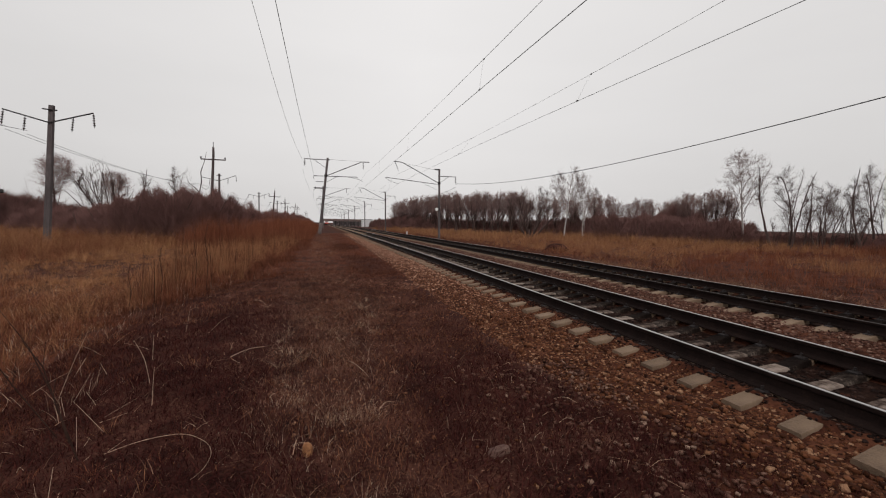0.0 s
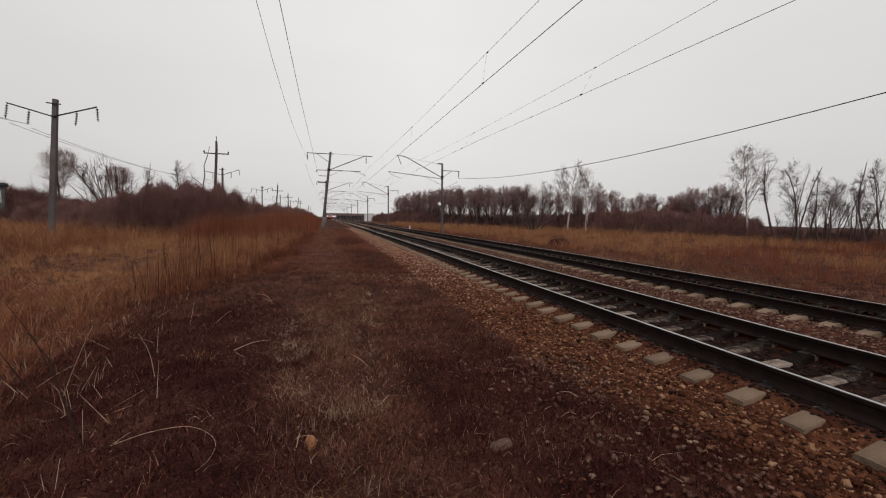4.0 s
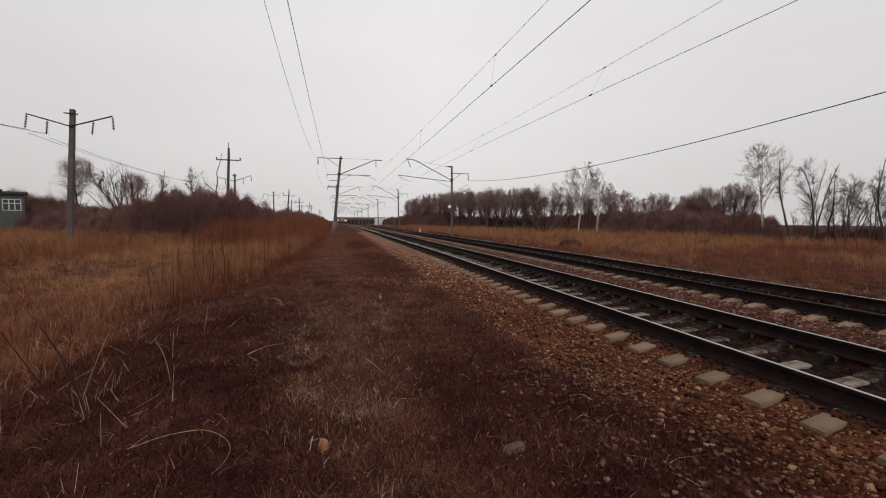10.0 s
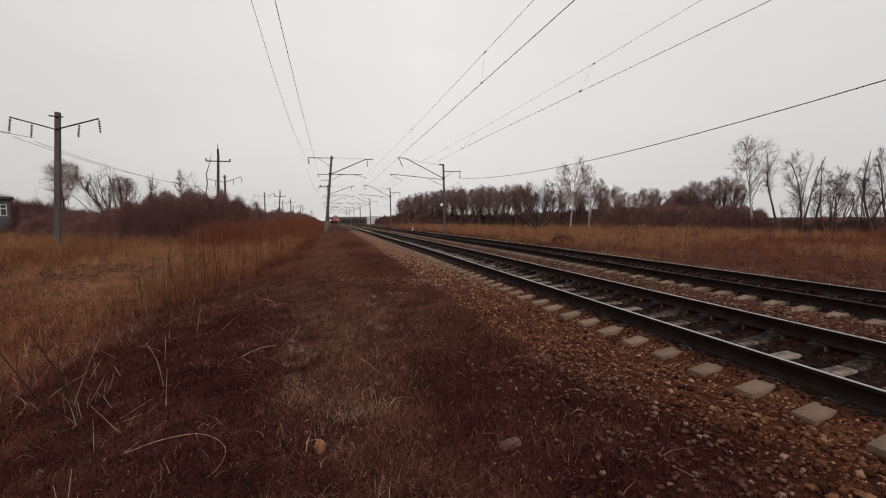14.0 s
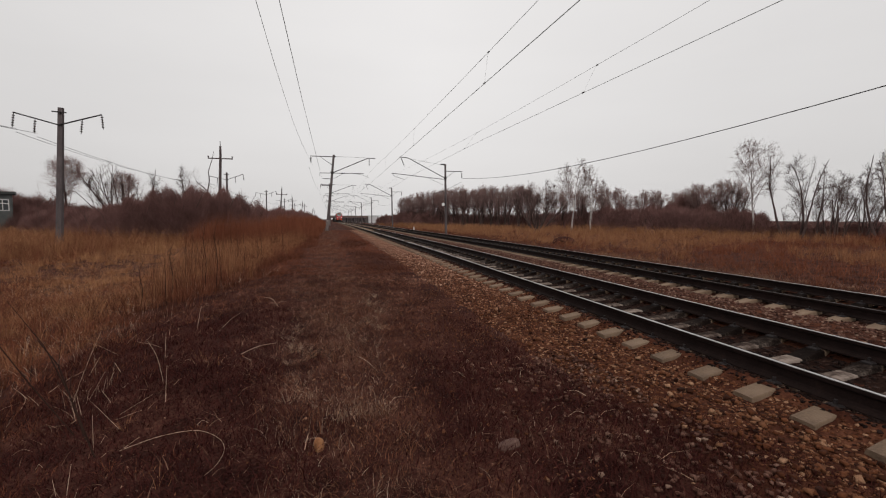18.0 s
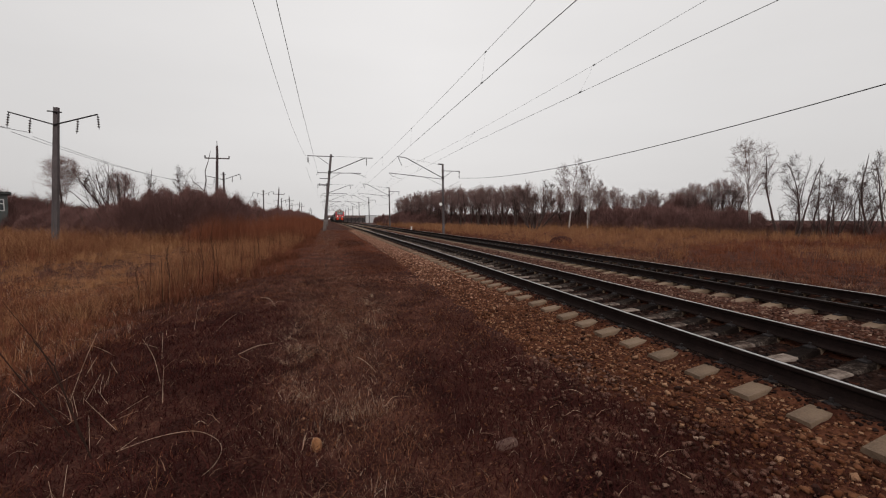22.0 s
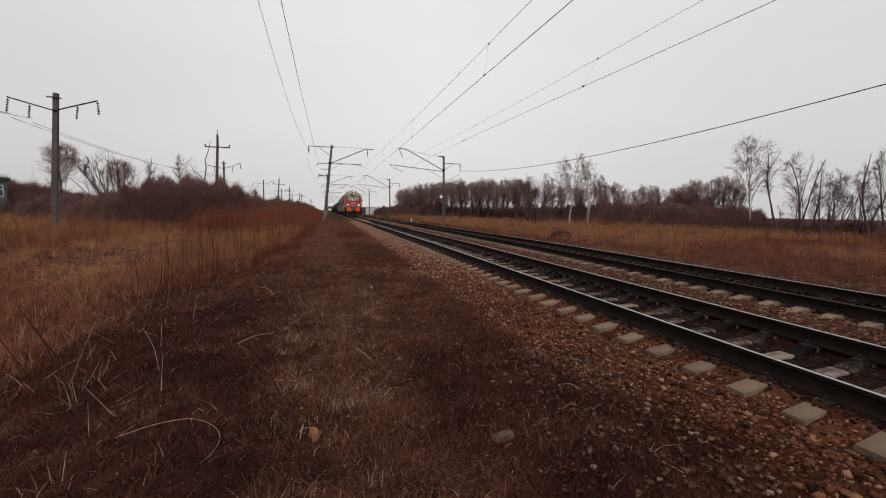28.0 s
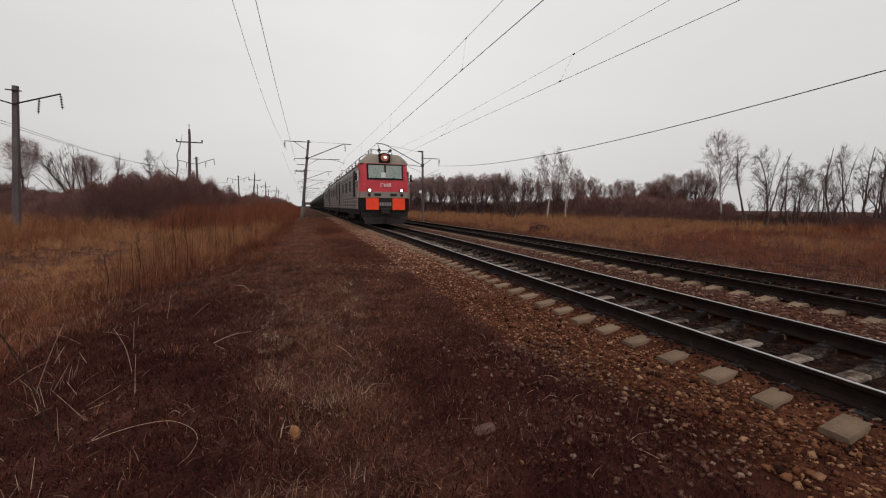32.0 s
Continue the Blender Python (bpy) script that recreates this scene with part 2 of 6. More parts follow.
# ---- mesh helpers ----
class Mesh:
    """Collects vertices and faces of one part."""

    def __init__(self):
        self.v, self.f = [], []

    def add(self, pts, faces):
        o = len(self.v)
        self.v += [tuple(p) for p in pts]
        self.f += [tuple(i + o for i in f) for f in faces]
        return self

    def hexa(self, p):
        """Eight corners: four below, four above, both anticlockwise from above."""
        return self.add(p, [(3, 2, 1, 0), (4, 5, 6, 7), (0, 1, 5, 4), (1, 2, 6, 5), (2, 3, 7, 6), (3, 0, 4, 7)])

    def box(self, x0, x1, y0, y1, z0, z1, c=0.0):
        """A box; c chamfers its upper edge."""
        if not c:
            return self.hexa([(x0, y0, z0), (x1, y0, z0), (x1, y1, z0), (x0, y1, z0), (x0, y0, z1), (x1, y0, z1), (x1, y1, z1), (x0, y1, z1)])
        ring = lambda d, z: [(x0 + d, y0 + d, z), (x1 - d, y0 + d, z), (x1 - d, y1 - d, z), (x0 + d, y1 - d, z)]
        return self.loft([ring(0, z0), ring(0, z1 - c), ring(c, z1)])

    def loft(self, rings, caps=True):
        n = len(rings[0])
        pts = [p for r in rings for p in r]
        faces = []
        for k in range(len(rings) - 1):
            for i in range(n):
                j = (i + 1) % n
                faces.append((k * n + i, k * n + j, (k + 1) * n + j, (k + 1) * n + i))
        if caps:
            faces.append(tuple(range(n))[::-1])
            faces.append(tuple(range((len(rings) - 1) * n, len(rings) * n)))
        return self.add(pts, faces)

    def tube(self, path, radii, n=6, caps=True):
        path = [Vector(p) for p in path]
        if not hasattr(radii, "__len__"):
            radii = [radii] * len(path)
        rings = []
        for i, p in enumerate(path):
            d = (path[min(i + 1, len(path) - 1)] - path[max(i - 1, 0)]).normalized()
            side = d.cross(Vector((0, 0, 1)) if abs(d.z) < 0.9 else Vector((0, 1, 0))).normalized()
            up = side.cross(d)
            rings.append([p + (side * math.cos(a) + up * math.sin(a)) * radii[i] for a in [2 * math.pi * k / n for k in range(n)]])
        return self.loft(rings, caps)

    def data(self, name, material, smooth=False):
        me = bpy.data.meshes.new(name)
        me.from_pydata(self.v, [], self.f)
        me.materials.append(material)
        if smooth:
            me.polygons.foreach_set("use_smooth", [True] * len(me.polygons))
        me.update()
        return me


def part(name, mesh, material, parent=None, label="", smooth=False):
    """One mesh object under a thing or part."""
    ob = new(name, mesh.data(name, material, smooth) if isinstance(mesh, Mesh) else mesh)
    ob.parent = parent
    return tagged(ob, label)


def thing(name, label, category, group="", m=None, kind=""):
    ob = tagged(new(name), label, category, group, kind)
    if m is not None:
        ob.matrix_basis = m
    return ob


def array_mesh(name, verts, faces, material, smooth=False):
    """A mesh from arrays of vertices (n, 3) and equal-sized faces (m, k)."""
    me = bpy.data.meshes.new(name)
    k = faces.shape[1]
    me.vertices.add(len(verts))
    me.vertices.foreach_set("co", np.ascontiguousarray(verts, dtype=np.float32).ravel())
    me.loops.add(faces.size)
    me.loops.foreach_set("vertex_index", np.ascontiguousarray(faces, dtype=np.int32).ravel())
    me.polygons.add(len(faces))
    me.polygons.foreach_set("loop_start", np.arange(0, faces.size, k, dtype=np.int32))
    if smooth:
        me.polygons.foreach_set("use_smooth", np.ones(len(faces), dtype=bool))
    me.materials.append(material)
    me.update(calc_edges=True)
    me.validate()
    return me


# ---- the lie of the land ----
AX1, AX2, RAIL_Z = 5.0, 9.06, 0.25


def grade(y):
    """The line falls gently away from the camera."""
    e = np.maximum(np.asarray(y, dtype=float) - 18, 0.0)
    return -0.0062 * e - 0.0000085 * np.minimum(e, 700) ** 2


def rise(x):
    """Height of the ground across the line, without the ballast."""
    return np.interp(x, [-400, -60, -9, -4.5, -1.6, -0.9, 0.3, 1.6, 2.35, 2.75, 11.0, 12.2, 14, 40, 90, 400], [-0.3, -0.5, -0.55, -0.42, -0.03, 0.02, 0.02, 0.01, 0.005, -0.15, -0.2, -0.42, -0.5, -0.8, -0.8, -0.5])


def bumps(x, y, s):
    return (np.sin(x * 1.3 * s + 2.1 * np.sin(y * 0.7 * s)) * np.sin(y * 1.1 * s + 1.7 * np.sin(x * 0.9 * s)))


def land(x, y):
    x, y = np.asarray(x, dtype=float), np.asarray(y, dtype=float)
    return grade(y) + rise(x) + 0.022 * bumps(x, y, 1.7) + 0.012 * bumps(x + 9, y - 4, 4.3)


def grid_mesh(name, xs, ys, fn, material):
    X, Y = np.meshgrid(xs, ys)
    V = np.stack([X, Y, fn(X, Y)], -1).reshape(-1, 3)
    nx, ny = len(xs), len(ys)
    i = (np.arange(ny - 1)[:, None] * nx + np.arange(nx - 1)[None]).ravel()
    F = np.stack([i, i + 1, i + nx + 1, i + nx], 1)
    return array_mesh(name, V, F, material, True)


gx = np.unique(np.concatenate([[-4000, -1500, -600, -300, -150, -100], np.linspace(-80, -12, 35), np.linspace(-12, 3, 126), np.linspace(3, 16, 40), np.linspace(16, 100, 43), [150, 300, 600, 1500, 4000]]))
gy = np.unique(np.concatenate([[-1500, -400, -100, -40], np.linspace(-20, 1, 22), np.linspace(1, 16, 126), np.linspace(16, 60, 89), np.linspace(60, 200, 71), [230, 280, 350, 450, 600, 900, 1500, 4000]]))
tagged(new("ground", grid_mesh("ground", gx, gy, land, SOIL)), "dark brown trodden soil and dead thatch along the line", "ground", kind="structure")


def bed(x, y):
    xs = [1.75, 2.3, 2.9, 3.4, 3.62, 3.9, 4.0, 4.12, 4.3, 4.6, 5.4, 5.7, 5.88, 6.02, 6.1, 6.25, 6.8, 7.3, 7.99, 8.03, 8.15, 8.2, 8.4, 9.8, 10.05, 10.5, 11.0, 12.3]
    zs = [-0.12, -0.03, 0.02, 0.01, -0.025, 0.01, 0.075, 0.06, -0.018, -0.022, -0.022, -0.018, 0.06, 0.065, 0.035, 0.0, 0.025, 0.03, -0.03, -0.05, -0.05, -0.03, -0.04, -0.04, 0.02, -0.04, -0.08, -0.5]
    prof = np.interp(x, xs, zs)
    return grade(y) + prof + 0.012 * bumps(x, y, 3.1) + 0.008 * bumps(x, y, 11.0)


bx = np.unique(np.concatenate([np.linspace(1.75, 6.8, 120), np.linspace(6.8, 12.3, 70)]))
by = np.unique(np.concatenate([np.linspace(-30, 0, 30), np.linspace(0, 20, 240), np.linspace(20, 60, 100), np.linspace(60, 720, 120)]))
ballast = tagged(new("ballast", grid_mesh("ballast", bx, by, bed, BED)), "reddish brown crushed stone ballast under both tracks", "ballast", kind="structure")


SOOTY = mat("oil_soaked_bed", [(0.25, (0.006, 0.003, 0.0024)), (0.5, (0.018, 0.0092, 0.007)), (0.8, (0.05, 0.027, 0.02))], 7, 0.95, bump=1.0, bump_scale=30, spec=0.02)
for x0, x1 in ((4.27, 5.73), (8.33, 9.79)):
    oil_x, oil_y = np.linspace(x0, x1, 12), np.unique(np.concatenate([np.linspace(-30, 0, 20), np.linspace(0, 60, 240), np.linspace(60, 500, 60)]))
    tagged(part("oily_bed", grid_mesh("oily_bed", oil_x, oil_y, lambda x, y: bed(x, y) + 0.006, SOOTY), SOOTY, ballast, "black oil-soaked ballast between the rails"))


# ---- rails and sleepers ----
def rail_profile():
    half = [(0.075, 0.0), (0.075, 0.012), (0.02, 0.03), (0.010, 0.05), (0.010, 0.125), (0.036, 0.142), (0.037, 0.172)]
    return [(x, z) for x, z in half] + [(-x, z) for x, z in reversed(half)]


def rail_body(xc, dz=0.0):
    m = Mesh()
    ys = [-40, -20, 0] + list(range(5, 50, 4)) + list(range(60, 721, 30))
    m.loft([[(xc + x, y, RAIL_Z - 0.178 + z + dz + float(grade(y))) for x, z in reversed(rail_profile())] for y in ys])
    return m


def rail_head(xc, dz=0.0):
    m = Mesh()
    ys = [-40, -20, 0] + list(range(5, 50, 4)) + list(range(60, 721, 30))
    sec = [(-0.018, -0.006), (0.018, -0.006), (0.018, -0.002), (0.012, 0.0), (-0.012, 0.0), (-0.018, -0.002)]
    m.loft([[(xc + x, y, RAIL_Z + z + dz + float(grade(y))) for x, z in sec] for y in ys])
    return m


SPACING, FIRST, SKEW = 0.542, {5.0: 2.804, 9.06: 2.73}, 0.14


def sleeper_mesh(x0, x1):
    """Concrete sleeper from x0 to x1 along its length: raised ends, lower middle, chamfered."""
    m = Mesh()
    secs = []
    for x in np.unique(np.clip([-1.35, -0.95, -0.55, -0.35, 0.35, 0.55, 0.95, 1.35], x0, x1)):
        top = float(np.interp(abs(x), [0, 0.35, 0.6, 0.95, 1.35], [0.005, 0.01, 0.06, 0.065, 0.022]))
        w = float(np.interp(abs(x), [0, 0.35, 0.6, 1.35], [0.09, 0.09, 0.095, 0.095]))
        c = SKEW * x
        secs.append([(x, c - w - 0.03, -0.14), (x, c + w + 0.03, -0.14), (x, c + w + 0.003, top - 0.012), (x, c + w - 0.004, top), (x, c - w + 0.004, top), (x, c - w - 0.003, top - 0.012)])
    return m.loft(secs)


def clip_mesh():
    m = Mesh().box(-0.045, 0.045, -0.055, 0.055, 0.05, 0.085, 0.012)
    return m.tube([(0, 0, 0.08), (0, 0, 0.125)], 0.016, 6)


outer_left, inner_part, outer_right = (sleeper_mesh(-1.35, -0.72).data("sleeper", CONCRETE), sleeper_mesh(-0.72, 0.3).data("sleeper_middle", OILY), sleeper_mesh(0.72, 1.35).data("sleeper_end", CONCRETE))
tarry_part, tarry_long = sleeper_mesh(0.3, 0.72).data("sleeper_tarred", TARRY), sleeper_mesh(-0.72, 0.3).data("sleeper_middle", TARRY)
clips = clip_mesh().data("rail_clip", DARKSTEEL)
for axis, dz, label in ((AX1, 0.0, "main railway track with polished rail heads on concrete sleepers"), (AX2, -0.035, "second railway track with polished rail heads beside the first")):
    track = thing("railway_track", label, "railway track", "railway tracks")
    for s in (-0.795, 0.795):
        r = part("rail", rail_body(axis + s, dz), RAIL, track)
        dull = axis == AX2 and s < 0
        part("rail_head", rail_head(axis + s, dz), RAILDULL if dull else RAILTOP, r, "dull running surface" if dull else "polished running surface")
    far = Mesh()
    k = -18
    while True:
        y = FIRST[axis] + k * SPACING
        z = float(grade(y)) + dz
        if y > 58:
            if y > 330:
                break
            far.box(axis - 1.35, axis + 1.35, y - 0.12, y + 0.12, z - 0.1, z + 0.045, 0.02)
        else:
            turn = pose(axis + 0.012 * math.sin(k * 2.3), y + 0.012 * math.sin(k * 5.1), z, 0, 0, 0.5 * math.sin(k * 3.7))
            s = part("sleeper", outer_left, None, track)
            s.matrix_basis = turn
            part("sleeper_middle", inner_part if axis == AX1 else tarry_long, None, s, "oil-stained middle")
            part("sleeper_tarred", tarry_part, None, s, "black tarred stretch by the rail")
            part("sleeper_end", outer_right, None, s)
            if y < 30:
                for c in (-0.91, -0.68, 0.68, 0.91):
                    part("rail_clip", clips, None, s, "rusty rail fastening").location = (c, SKEW * c, 0)
        k += 1
    tagged(part("sleeper_run", far, CONCRETE, track), kind="stuff")


# ---- overhead line masts ----
def insulator(p, q, n=4, r=0.07):
    """A string of discs from p to q."""
    m = Mesh()
    p, q = Vector(p), Vector(q)
    m.tube([p, q], 0.02, 6)
    d = (q - p) / (n + 1)
    for i in range(1, n + 1):
        c = p + d * i
        m.tube([c - d * 0.28, c - d * 0.05, c + d * 0.28], [r * 0.35, r, r * 0.5], 8)
    return m


def mast_left(lean, h=8.7):
    mast = thing("catenary_mast", "round grey concrete overhead line mast with steel cantilever", "mast", "overhead line masts")
    top = lambda z: lean * z / 8.7
    part("pole", Mesh().tube([(top(-1), 0, -1), (top(0), 0, 0), (top(h * 0.5), 0, h * 0.5), (top(h), 0, h)], [0.19, 0.18, 0.15, 0.125], 14), POLE, mast, smooth=True)
    part("base_sleeve", Mesh().tube([(top(-0.6), 0, -0.6), (top(0.9), 0, 0.9), (top(0.95), 0, 0.95)], [0.2, 0.195, 0.175], 14), FOOT, mast, "pale concrete foot", smooth=True)
    arm = part("cantilever", Mesh().tube([(top(6.6) + 0.15, -0.15, 6.6), (4.85, -0.15, 8.42), (5.75, -0.15, 8.42)], 0.05, 8), STEEL, mast)
    part("clamp", Mesh().tube([(top(6.6), 0, 6.48), (top(6.6), 0, 6.72)], 0.19, 12), DARKSTEEL, mast)
    part("stay_rod", Mesh().tube([(top(8.5), -0.1, 8.5), (4.9, -0.15, 8.45)], 0.013, 5), DARKSTEEL, mast)
    part("messenger_insulator", insulator((5.0, -0.15, 8.4), (5.02, -0.15, 7.5), 4, 0.08), INSUL, mast)
    bar = part("registration_bar", Mesh().tube([(-0.75, -0.2, 6.50), (4.35, -0.2, 6.56)], 0.038, 8), STEEL, mast)
    part("bar_insulator", insulator((1.6, -0.2, 6.53), (2.2, -0.2, 6.535), 4, 0.085), INSUL, bar)
    part("bar_insulator", insulator((3.1, -0.2, 6.54), (3.5, -0.2, 6.55), 3, 0.075), INSUL, bar)
    part("steady_arm", Mesh().tube([(3.5, -0.2, 6.5), (4.3, -0.2, 6.35), (4.95, -0.2, 6.08)], 0.022, 6), STEEL, bar)
    part("brace", Mesh().tube([(top(6) + 0.2, -0.2, 5.85), (1.9, -0.2, 6.5)], 0.018, 5), DARKSTEEL, mast)
    part("feeder_bracket", Mesh().box(-1.85, 1.15, -0.05, 0.05, 8.42, 8.5).tube([(-0.75, 0, 8.44), (top(7.5) - 0.1, 0, 7.5)], 0.03, 6), STEEL, mast)
    part("feeder_insulator", insulator((-1.78, 0, 8.42), (-1.78, 0, 7.65), 5, 0.11), INSUL, mast)
    part("side_hook", Mesh().tube([(-0.75, -0.2, 6.5), (-0.8, -0.2, 6.2)], 0.03, 6), DARKSTEEL, mast)
    part("lower_bracket", Mesh().box(-0.55, top(5.1), -0.04, 0.04, 5.02, 5.1).box(-0.6, -0.5, -0.05, 0.05, 5.0, 5.25), DARKSTEEL, mast)
    part("lower_bracket", Mesh().box(-0.5, top(5.8), -0.04, 0.04, 5.82, 5.88), DARKSTEEL, mast)
    return mast


def mast_right(lean, h=8.2):
    """Mirror-wise mast on the far side; its foot is at x = 0, the track lies towards -x."""
    mast = thing("catenary_mast", "slim grey concrete overhead line mast beside the far track", "mast", "overhead line masts")
    top = lambda z: lean * z / 8.2
    part("pole", Mesh().tube([(top(-1), 0, -1), (top(0), 0, 0), (top(h * 0.5), 0, h * 0.5), (top(h), 0, h)], [0.165, 0.16, 0.14, 0.12], 14), POLE, mast, smooth=True)
    part("cap", Mesh().box(top(h) - 0.6, top(h) + 0.12, -0.06, 0.06, h - 0.12, h + 0.02), STEEL, mast)
    part("cantilever", Mesh().tube([(top(6.5) - 0.15, -0.15, 6.45), (-4.8, -0.15, 8.72), (-5.2, -0.15, 8.82), (-6.0, -0.15, 8.86)], 0.05, 8), STEEL, mast)
    part("clamp", Mesh().tube([(top(6.4), 0, 6.3), (top(6.4), 0, 6.6)], 0.18, 12), DARKSTEEL, mast)
    part("stay_rod", Mesh().tube([(top(8.0), -0.1, 8.0), (-4.9, -0.15, 8.72)], 0.013, 5), DARKSTEEL, mast)
    part("messenger_insulator", insulator((-5.85, -0.15, 8.84), (-5.4, -0.15, 7.75), 4, 0.08), INSUL, mast)
    bar = part("registration_bar", Mesh().tube([(top(6.3), -0.2, 6.25), (-7.0, -0.2, 6.85)], 0.038, 8), STEEL, mast)
    part("bar_insulator", insulator((-3.6, -0.2, 6.55), (-4.2, -0.2, 6.6), 4, 0.085), INSUL, bar)
    part("steady_arm", Mesh().tube([(-6.95, -0.2, 6.8), (-6.6, -0.2, 6.5), (-5.4, -0.2, 6.1)], 0.022, 6), STEEL, bar)
    part("brace", Mesh().tube([(top(5.5) - 0.2, -0.2, 5.5), (-2.4, -0.2, 6.4)], 0.018, 5), DARKSTEEL, mast)
    part("feeder_bracket", Mesh().box(-0.3, 2.15, -0.05, 0.05, 7.28, 7.36).tube([(1.1, 0, 7.3), (top(6.4), 0, 6.4)], 0.028, 6), STEEL, mast)
    part("feeder_insulator", insulator((2.05, 0, 7.28), (2.05, 0, 6.45), 5, 0.1), INSUL, mast)
    return mast


def at(ob, x, y, dz=0.0, turn=0.0):
    ob.matrix_basis = pose(x, y, float(land(x, y)) + dz, 0, 0, turn)
    return ob


LEFT_MASTS = [(-0.22, 55), (0.1, 99), (0.2, 144), (0.2, 189), (0.2, 235), (0.2, 280), (0.2, 325)]
RIGHT_MASTS = [(14.5, 55), (13.7, 99), (13.4, 145), (13.4, 190), (13.4, 236), (13.4, 281), (13.4, 326)]
at(mast_left(0.85), *LEFT_MASTS[0], 0.40)
second_left = at(mast_left(0.1), *LEFT_MASTS[1], 0.40)
for x, y in LEFT_MASTS[2:]:
    copy_thing(second_left, pose(x, y, float(land(x, y)) + 0.40))
first_right = at(mast_right(-0.14), *RIGHT_MASTS[0], 0.78)
for x, y in RIGHT_MASTS[1:]:
    copy_thing(first_right, pose(x, y, float(land(x, y)) + 0.78))
part("round_plate", Mesh().tube([(-0.45, -0.3, 3.1), (-0.45, -0.33, 3.1)], 0.2, 14), plain("white_enamel", (0.7, 0.68, 0.68), 0.5), first_right, "round white enamel plate")
part("plate_bracket", Mesh().box(-0.45, 0.0, -0.3, -0.27, 3.06, 3.14), DARKSTEEL, first_right)


# ---- wires ----
def wire(name, label, pts, r, group="overhead wires"):
    return tagged(new(name, Mesh().tube(pts, r, 5).data(name, WIRE, True)), label, "wire", group)


def zig(i):
    return 0.25 if i % 2 else -0.15


def side_of(axis, i, u):
    """The contact wire's stagger from mast to mast."""
    if axis == AX2 and i == 0:
        return axis + 0.45 - 1.25 * min(u / 0.6, 1) + 0.1 * max(u - 0.6, 0)
    return axis - 0.09 * (axis == AX1) + zig(i) * (1 - u) + zig(i + 1) * u - (0.7 if axis == AX2 and i == 1 else 0) * (1 - u)


mast_y = [-21] + [y for _, y in LEFT_MASTS]
for axis, low, cz, mz, lead, name in ((AX1, 7.06, 6.06, 7.5, 0.07, "near"), (AX2, 7.0, 6.03, 7.65, 0.0, "far")):
    contact, carrier = [], []
    for i in range(len(mast_y) - 1):
        y0, y1 = mast_y[i], mast_y[i + 1]
        for k in range(12):
            u = k / 12
            y = y0 + (y1 - y0) * u
            g = float(grade(y0) * (1 - u) + grade(y1) * u)
            x = side_of(axis, i, u)
            contact.append((x, y, cz + g))
            carrier.append((axis + lead, y, mz + g - 4 * (mz - low) * u * (1 - u)))
    cw = wire("contact_wire", "grooved copper contact wire over the %s track" % name, contact, 0.0095 if axis == AX1 else 0.007)
    wire("messenger_wire", "sagging messenger wire over the %s track" % name, carrier, 0.0065 if axis == AX1 else 0.005)
    for i in range(2):
        y0, y1 = mast_y[i], mast_y[i + 1]
        for u in (0.12, 0.29, 0.46, 0.63, 0.82):
            y = y0 + (y1 - y0) * u
            g = float(grade(y0) * (1 - u) + grade(y1) * u)
            x = side_of(axis, i, u)
            top = (axis + lead, y + 0.05, mz + g - 4 * (mz - low) * u * (1 - u))
            part("dropper", Mesh().tube([(x, y, cz + g), top], 0.0025, 4), WIRE, cw)
            part("wire_clip", Mesh().tube([(x, y - 0.06, cz + g + 0.01), (x, y + 0.06, cz + g + 0.01)], 0.024, 6), DARKSTEEL, cw)
            part("wire_clip", Mesh().tube([(axis + lead, y - 0.05, top[2]), (axis + lead, y + 0.05, top[2])], 0.022, 6), DARKSTEEL, cw)


def sag(x0, z0, x1, z1, y0, y1, dip, n=24):
    return [(x0 + (x1 - x0) * k / n, y0 + (y1 - y0) * k / n, z0 + (z1 - z0) * k / n - 4 * dip * (k / n) * (1 - k / n)) for k in range(n + 1)]


right_z = [5.2 + 0.0017 * (y - 27) ** 2 for y in range(0, 55, 3)]
wire("feeder_wire", "thick sagging feeder cable on the outer bracket", [(16.5, y, z) for y, z in zip(range(0, 55, 3), right_z)] + [(16.55, 55, 6.45)], 0.019)
for i in range(1, len(RIGHT_MASTS) - 2):
    (xa, ya), (xb, yb) = RIGHT_MASTS[i - 1], RIGHT_MASTS[i]
    wire("feeder_wire", "feeder cable between outer brackets", sag(xa + 2.05, 6.3 + float(land(xa, ya) + 0.5), xb + 2.05, 6.3 + float(land(xb, yb) + 0.5), ya, yb, 0.9), 0.014)
wire("feeder_wire", "thin feeder wire on the mast brackets", [(-2.05 + 0.27 * max(0, y - 20) / 35, y, z) for y, z in ((-6, 10.4), (5, 9.2), (10, 8.6), (14.6, 8.1), (19.6, 7.7), (24, 7.4), (28.7, 7.15), (35, 7.1), (40, 7.2), (48, 7.4), (55, 7.6))], 0.008)
wire("feeder_wire", "thin lower feeder wire on the mast hooks", [(-1.02 + 0.22 * max(0, y - 20) / 35, y, z) for y, z in ((-6, 6.6), (5, 6.5), (12, 6.45), (20, 6.45), (28, 6.4), (36, 6.35), (46, 6.28), (55, 6.24))], 0.0085)
for i in range(1, 4):
    (xa, ya), (xb, yb) = LEFT_MASTS[i - 1], LEFT_MASTS[i]
    wire("feeder_wire", "thin feeder wire on the mast brackets", sag(xa - 2, 7.6 + float(grade(ya)), xb - 2, 7.6 + float(grade(yb)), ya, yb, 0.6), 0.011)


